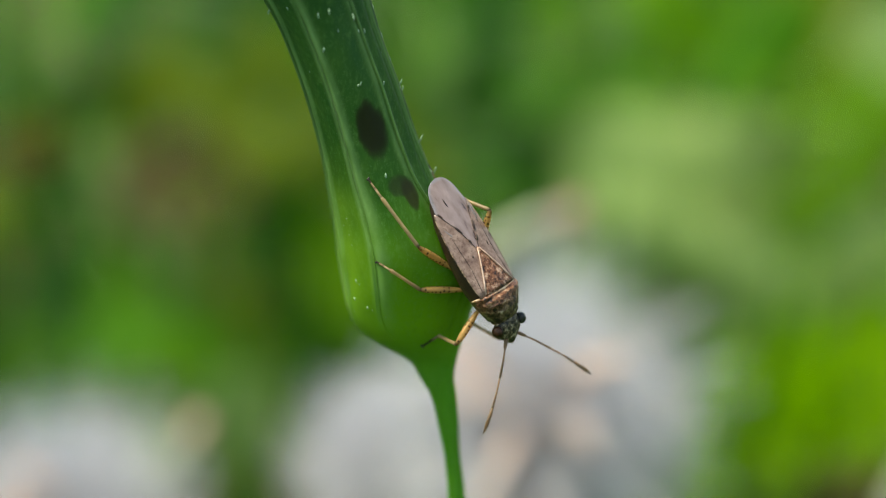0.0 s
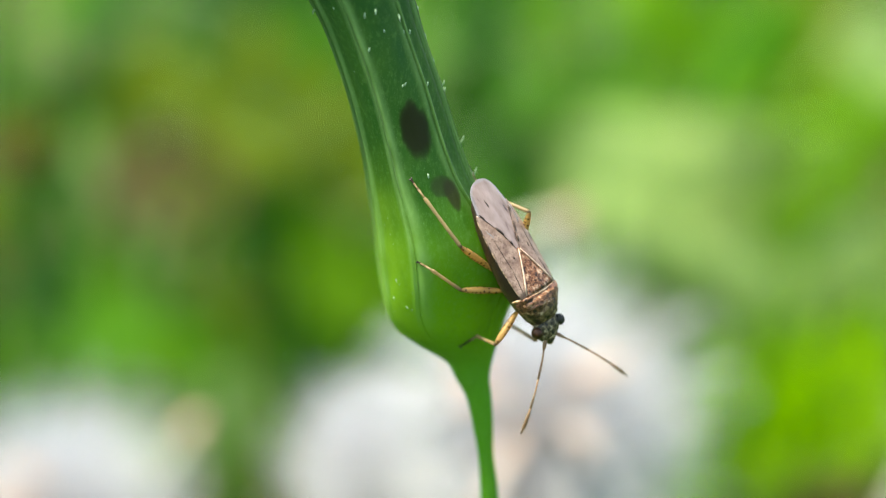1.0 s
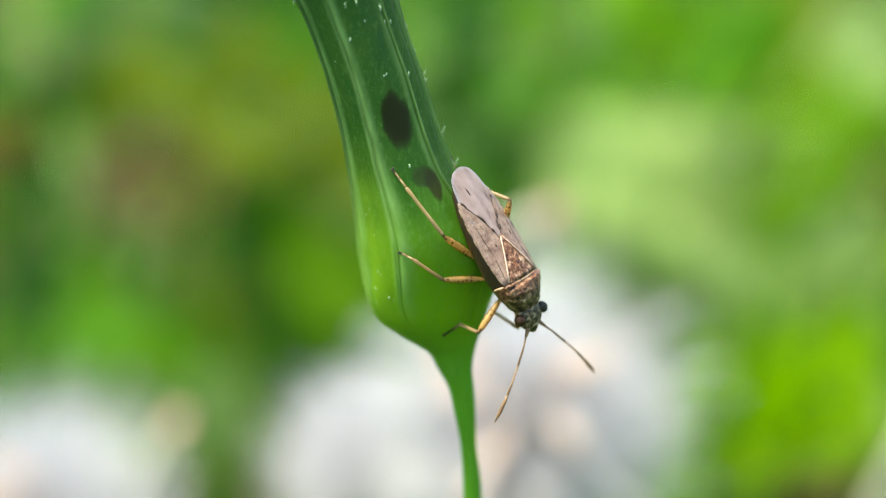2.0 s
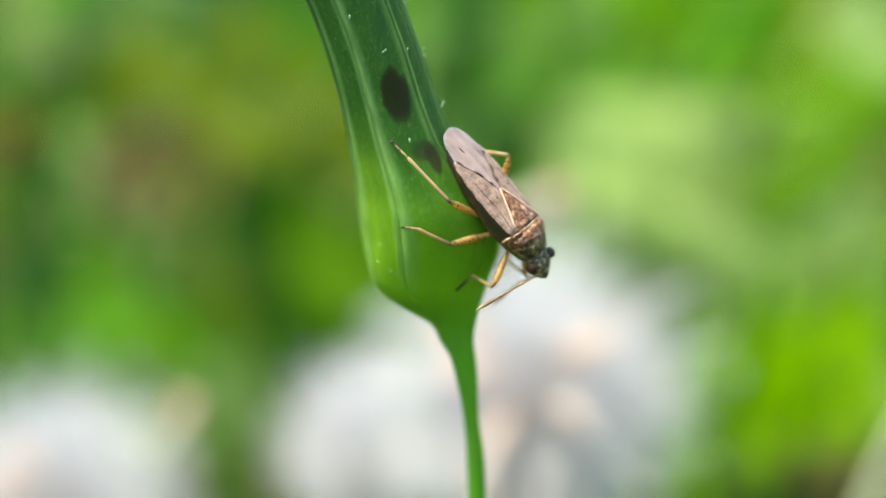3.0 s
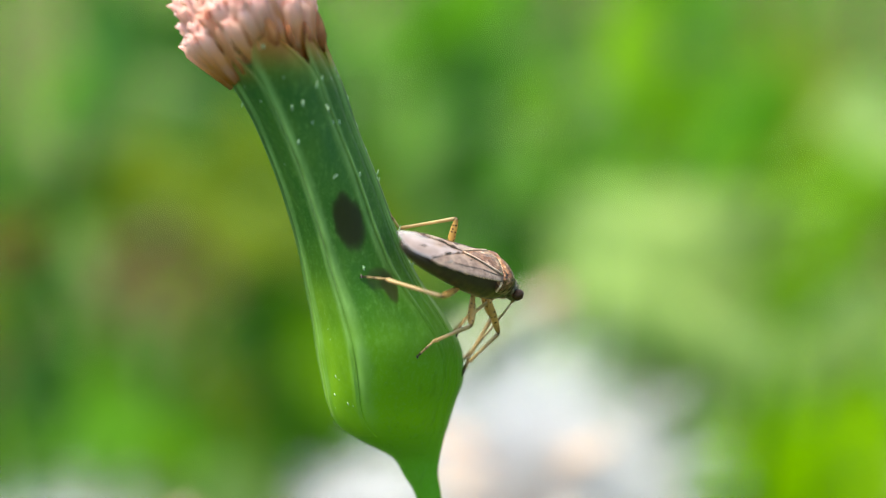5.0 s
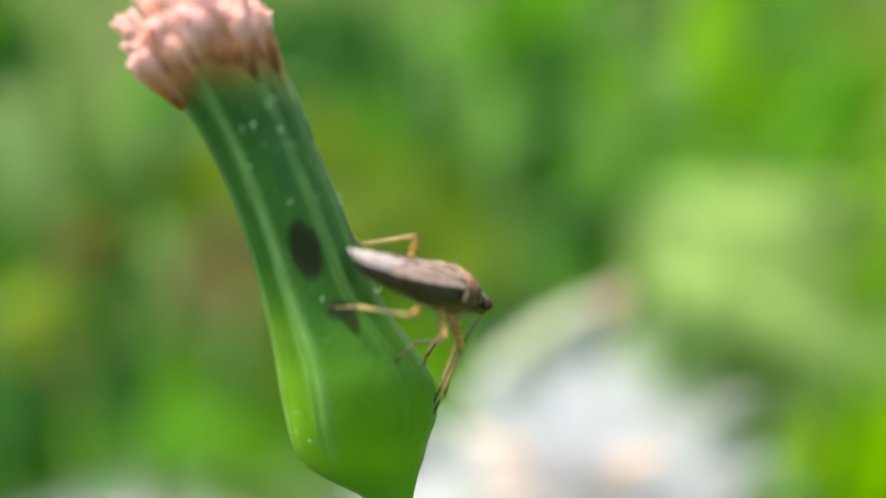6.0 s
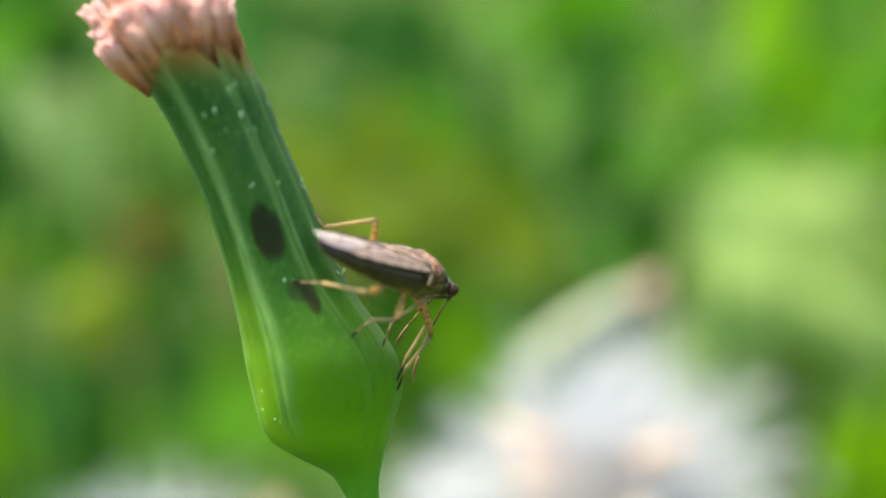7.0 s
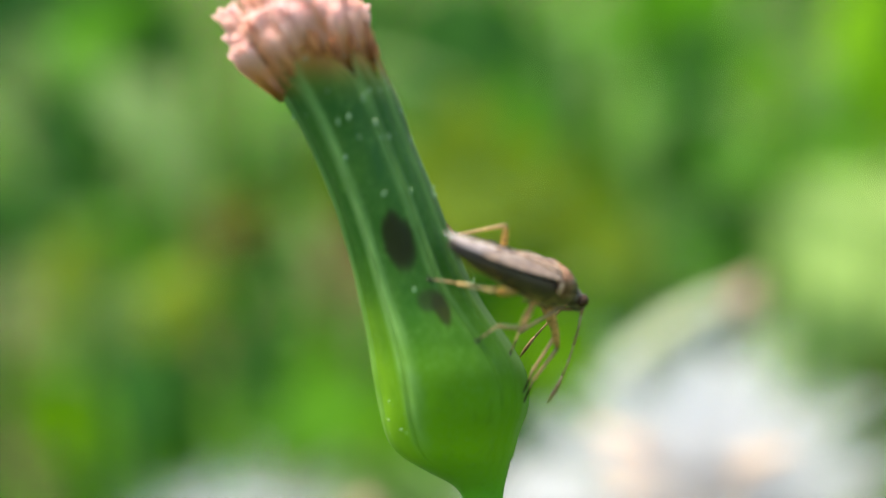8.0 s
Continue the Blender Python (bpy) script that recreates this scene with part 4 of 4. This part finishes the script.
# where the feet hold the bud: seconds, height, degrees round the bud
FEET = {
    ("right", "hind"): [(0, 2.05, -11), (1.7, 2.05, -11), (3.0, 2.1, -11), (4.0, 1.95, -6), (4.5, 1.9, -3), (5.8, 1.88, 10), (6.5, 1.9, 12), (8, 2.4, 25)],
    ("right", "middle"): [(0, -0.27, -25), (1.7, -0.27, -25), (3.0, -0.34, -24), (3.5, -0.5, -22), (4.0, -0.56, 16), (4.7, -0.56, 18), (5.8, 0.4, 45), (8, 0.74, 41)],
    ("right", "front"): [(0, -2.76, 3), (1.7, -2.76, 3), (2.8, -2.3, 22), (3.0, -2.2, 26), (3.5, -2.05, 36), (4.0, -1.66, 76), (4.5, -1.1, 92), (5.8, -1.0, 90), (6.5, -0.95, 88), (8, -0.9, 84)],
    ("left", "front"): [(0, -2.47, 87), (1.7, -2.47, 87), (3.0, -1.55, 106), (3.5, -1.4, 100), (4.0, -1.33, 94), (4.7, -1.0, 92), (5.8, -0.7, 88), (8, -0.66, 80)],
    ("left", "middle"): [(0, 0.4, 112), (2.8, 0.4, 112), (3.5, 0.2, 112), (4.0, -0.1, 106), (5.8, 0.25, 78), (8, 0.35, 72)],
    ("left", "hind"): [(0, 2.5, 91), (1.7, 2.5, 91), (3.0, 2.7, 100), (3.5, 3.2, 103), (4.0, 3.67, 106), (4.5, 3.71, 107), (5.8, 4.2, 110), (8, 4.15, 116)],
}
# how far the knee swings round the line from hip to ankle, in degrees
KNEES = {
    ("right", "hind"): [(0, -10), (3.0, -1), (4.0, 4), (4.5, -5), (5.8, -11), (8, -6)],
    ("right", "middle"): [(0, -101), (3.0, -105), (3.5, -90), (4.0, -23), (4.5, -9), (5.8, 5), (8, 8)],
    ("right", "front"): [(0, 12), (3.0, 15), (4.0, -21), (4.5, -10), (6.5, -17), (8, 4)],
    ("left", "front"): [(0, 46), (3.0, 57), (4.0, 25), (5.8, 5), (8, 15)],
    ("left", "middle"): [(0, 62), (3.0, 75), (4.0, 60), (5.8, 35), (8, 30)],
    ("left", "hind"): [(0, -41), (3.0, -50), (4.0, -25), (4.5, -45), (5.8, -60), (8, -72)],
}
# where the antennae point, in bud directions
FEELERS = {
    "left": [(0, (0.85, 0.3, -0.42)), (1.7, (0.85, 0.3, -0.42)), (2.3, (0.35, 0.65, -0.6)), (2.8, (-0.35, 0.75, -0.3)), (3.5, (-0.6, 0.6, -0.15)), (4.0, (-0.64, 0.7, -0.2)), (4.7, (-0.6, 0.7, -0.35)), (5.8, (-0.6, 0.65, -0.46)), (8, (-0.6, 0.65, -0.46))],
    "right": [(0, (-0.16, 0.0, -1)), (1.7, (-0.16, 0.0, -1)), (2.8, (-0.55, -0.8, -0.2)), (3.5, (-0.55, -0.6, -0.42)), (4.0, (-0.67, 0.3, -0.67)), (4.7, (-0.6, 0.35, -0.7)), (5.8, (-0.57, 0.2, -0.8)), (7.0, (-0.57, 0.15, -0.8)), (8, (-0.22, 0.0, -0.95))],
}


def bug_pose(row):
    t, at, fwd, up = row
    f = Vector(fwd).normalized()
    l = Vector(up).cross(f).normalized()
    u = f.cross(l)
    m = Matrix((f, l, u)).transposed().to_4x4()
    m.translation = Vector(at)
    return m


def aim(origin, d, ref):
    """A pose at origin with x along d and z near ref."""
    d = d.normalized()
    y = ref.cross(d).normalized()
    m = Matrix((d, y, d.cross(y))).transposed().to_4x4()
    m.translation = origin * 0.001
    return m


def off_skin(p):
    """How far a point in the bud's frame lies outside the bud."""
    x, y, r = axis(p.z)
    return math.hypot(p.x - x, p.y - y) - r


def motions():
    walk(BUG, [(r[0], LEAN @ Matrix.Translation(Vector(r[1]) * 0.001) @ bug_pose(r).to_quaternion().to_matrix().to_4x4()) for r in BUG_ROWS])
    for (side, leg), rows in FEET.items():
        s = 1 if side == "left" else -1
        fem, tib, tar = LEG_SIZES[leg]
        hx, hy, hz = HIPS[leg]
        hip = Vector((hx, s * hy, hz))
        keys = ([], [], [])
        for r in BUG_ROWS:
            m = bug_pose(r)
            inv = m.inverted()
            z, turn = lerp_rows_straight(rows, r[0])
            foot, off = inv @ skin(z, turn, 0.05), inv @ skin(z, turn, 1.05)
            n = off - foot
            back = (hip - foot)
            back = (back - n * back.dot(n)).normalized()
            ankle = foot + (back + n * 0.45).normalized() * tar
            d = ankle - hip
            reach = min(d.length, (fem + tib) * 0.985)
            reach = max(reach, abs(fem - tib) + 0.1)
            d = d.normalized()
            ankle = hip + d * reach
            pole = n * 0.7 + Vector((0.1 if leg == "middle" else -0.1, s * 0.6, 0.25)) if leg != "front" else n * 0.5 + Vector((0.7, s * 0.4, 0.1))
            want = (pole - d * pole.dot(d)).normalized()
            c = (fem * fem + reach * reach - tib * tib) / (2 * fem * reach)
            c = max(-1.0, min(1.0, c))
            best = None
            swings = [lerp_rows_straight(KNEES[side, leg], r[0])[0] / 10] if (side, leg) in KNEES else range(-9, 10)
            for step in swings:
                pole = want.copy()
                pole.rotate(Matrix.Rotation(step * radians(10), 3, d))
                knee = hip + d * fem * c + pole * fem * math.sqrt(1 - c * c)
                room = min(off_skin(m @ q) for q in (knee, (hip + knee) / 2, knee * 0.75 + ankle * 0.25, (knee + ankle) / 2, knee * 0.25 + ankle * 0.75))
                score = min(room, 0.14) * 12 - abs(step) * 0.06
                if best is None or score > best[0]:
                    best = (score, knee)
            knee = best[1]
            ref = n
            keys[0].append((r[0], aim(hip, knee - hip, ref)))
            keys[1].append((r[0], aim(knee, ankle - knee, ref)))
            keys[2].append((r[0], aim(ankle, foot - ankle, ref)))
        for ob, k in zip(JOINTS[side, leg], keys):
            walk(ob, k)
    for side, rows in FEELERS.items():
        s = 1 if side == "left" else -1
        base = Vector((2.36, s * 0.2, -0.1))
        ts = sorted({r[0] for r in rows} | {r[0] for r in BUG_ROWS})
        keys = []
        for t in ts:
            d = Vector(lerp_rows_straight([(a, *b) for a, b in rows], t))
            m = bug_pose((t, *[Vector(v) for v in bug_between(t)]))
            keys.append((t, aim(base, m.to_3x3().inverted() @ d, Vector((0, 0, 1)))))
        walk(JOINTS[side, "antenna"], keys)


def lerp_rows_straight(rows, x):
    for a, b in zip(rows, rows[1:]):
        if a[0] <= x <= b[0]:
            s = (x - a[0]) / (b[0] - a[0])
            return [p + (q - p) * s for p, q in zip(a[1:], b[1:])]
    return rows[-1][1:]


def bug_between(t):
    for a, b in zip(BUG_ROWS, BUG_ROWS[1:]):
        if a[0] <= t <= b[0]:
            s = (t - a[0]) / (b[0] - a[0])
            return [Vector(p).lerp(Vector(q), s) for p, q in zip(a[1:], b[1:])]


# ---- build ----
ground()
grass("short_grass", "short green grass and weeds", GREENS["grass"], 15000, 25, 2200, (30, 105), 1)
# the shade of this grass comes from its dark green
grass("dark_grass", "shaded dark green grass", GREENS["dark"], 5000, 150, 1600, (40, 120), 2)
B = 0.01634


def weed_at(label, seed, leaves):
    """A weed whose leaves are given across and down the open view, in steps of B bud millimetres."""
    weed([((x - 784) * B, (441 - y) * B, m * 1.6, l * B, w * B, a, g) for x, y, m, l, w, a, g in leaves], label, seed)


weed_at("bright green weed with broad leaves", 20, [(1400, 690, 3.4, 160, 115, 60, "lime"), (1300, 760, 3.5, 120, 70, 100, "lime"), (1480, 720, 3.5, 110, 80, 60, "lime"), (1570, 650, 3.6, 120, 80, 40, "mid"), (1470, 500, 3.8, 160, 90, 20, "pale"), (1400, 440, 4.1, 120, 70, 60, "bright"), (1330, 560, 4.0, 190, 110, -30, "pale"), (1560, 630, 3.5, 130, 90, 50, "pale"), (1310, 670, 3.4, 90, 60, 30, "lime"), (1230, 830, 3.45, 80, 60, 80, "lime")])
weed_at("tall green weed with long bright leaves", 21, [(1330, 90, 3.9, 180, 75, 35, "mid"), (1510, 270, 3.8, 140, 70, 60, "bright"), (1180, 60, 4.0, 130, 60, 45, "bright"), (1560, 120, 4.1, 130, 70, 80, "pale"), (1440, 180, 4.2, 90, 60, 20, "bright"), (1250, 20, 4.3, 80, 55, 110, "mid")])
weed_at("pale green weed with narrow leaves", 22, [(1010, 160, 4.0, 110, 70, 20, "mid"), (985, 50, 3.9, 80, 55, 70, "bright"), (1130, 400, 3.9, 210, 120, -25, "pale"), (1250, 400, 4.2, 190, 110, 40, "pale"), (1230, 260, 4.0, 160, 90, 15, "pale"), (1040, 480, 3.8, 150, 110, 60, "pale"), (900, 10, 4.0, 120, 60, 60, "mid")])
weed_at("green weed with broad leaves", 23, [(430, 110, 3.9, 120, 85, 80, "olive"), (430, 250, 3.8, 105, 50, 10, "olive"), (480, 380, 3.9, 110, 60, 40, "dark"), (240, 150, 4.0, 130, 75, 60, "olive"), (560, 80, 4.1, 120, 90, 100, "mid")])
weed_at("olive green weed with upright leaves", 24, [(400, 470, 3.8, 230, 55, 100, "olive"), (190, 590, 3.5, 140, 90, 70, "mid"), (60, 430, 3.7, 170, 60, 80, "dark"), (330, 620, 3.7, 120, 60, 120, "mid")])
weed_at("drying weed with a curled brown leaf", 25, [(290, 270, 3.9, 130, 50, 20, "brown"), (300, 350, 3.8, 90, 60, 40, "dry"), (60, 220, 4.1, 130, 80, 60, "dark"), (-60, 330, 4.0, 120, 70, 20, "olive")])
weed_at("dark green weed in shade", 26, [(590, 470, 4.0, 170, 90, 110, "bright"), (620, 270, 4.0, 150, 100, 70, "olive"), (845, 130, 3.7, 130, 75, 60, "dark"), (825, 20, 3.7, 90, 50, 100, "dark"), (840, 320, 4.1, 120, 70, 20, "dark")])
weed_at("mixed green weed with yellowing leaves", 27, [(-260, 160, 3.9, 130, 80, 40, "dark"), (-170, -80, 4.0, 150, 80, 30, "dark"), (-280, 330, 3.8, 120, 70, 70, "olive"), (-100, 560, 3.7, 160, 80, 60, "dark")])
weed_at("drying weed with orange-brown leaves", 28, [(-71, 373, 3.75, 95, 60, 20, "olive"), (45, 470, 3.8, 80, 42, 60, "rust"), (46, 265, 3.8, 80, 40, 40, "rust"), (-30, 440, 3.9, 70, 40, 90, "dry"), (-300, 480, 3.8, 110, 26, 10, "olive"), (-250, 300, 4.0, 130, 60, 30, "dark"), (-260, -90, 3.9, 120, 60, 40, "mid"), (-250, 620, 3.7, 120, 75, 30, "bright"), (-110, 640, 3.8, 110, 70, 70, "mid"), (110, 540, 3.8, 100, 60, 50, "mid"), (270, 700, 3.6, 130, 85, 50, "pale"), (380, 740, 3.55, 110, 75, 90, "pale")])
weed_at("low brown weed with withered leaves", 29, [(1480, 880, 3.3, 100, 40, 10, "brown"), (1560, 870, 3.35, 70, 40, 60, "brown"), (1330, 900, 3.7, 120, 60, 30, "olive")])
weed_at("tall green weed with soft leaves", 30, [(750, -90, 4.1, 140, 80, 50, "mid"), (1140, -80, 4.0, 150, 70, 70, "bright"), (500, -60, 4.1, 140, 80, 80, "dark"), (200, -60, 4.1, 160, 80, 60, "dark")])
# taller weeds far behind
rnd = random.Random(77)
for i in range(9):
    u0, v0 = -24 + 5.6 * i, rnd.uniform(-3, 4)
    weed([(u0 + rnd.uniform(-3, 3), v0 + rnd.uniform(-6, 7), rnd.uniform(7.5, 9.0), rnd.uniform(2.2, 3.6), rnd.uniform(1.3, 2.0), rnd.uniform(20, 110), rnd.choice(("mid", "mid", "olive", "dark", "mid") if u0 > -6 else ("mid", "dark", "dark", "dark"))) for _ in range(5)], "tall green weed with large soft leaves", 200 + i)
curled_leaf(-7.9, 1.2, 5.6, 1.75, "dark brown dead leaf curled over among green weeds")
seed_head(2.75, -5.0, 2.5, 12.8, "large fluffy white seed head with peach dried florets", 3, 0.16)
seed_head(-1.7, -6.3, 3.3, 10.0, "fluffy white seed head low among the weeds", 7, 0.05)
seed_head(-11.1, -8.3, 3.0, 13.0, "fluffy white seed head among green weeds", 4, 0.06)
spent_bud((-0.6, -2.0), (3.75, 1.05), 3.0, "pale green spent bud with a faded pink tip", 5, 0.68)
spent_bud((-8.6, -8.2), (-7.2, -5.1), 3.0, "pale spent bud with an orange-pink tip", 6, 0.42)
yellow_bud((13.1, -7.45), (14.5, -4.5), (14.4, -1.2), 2.5, "small yellow-green bud on a pale stalk")
BUDOB = flower_bud()
bud_marks(BUDOB)
florets(BUDOB)
BUG, JOINTS = seed_bug()
motions()
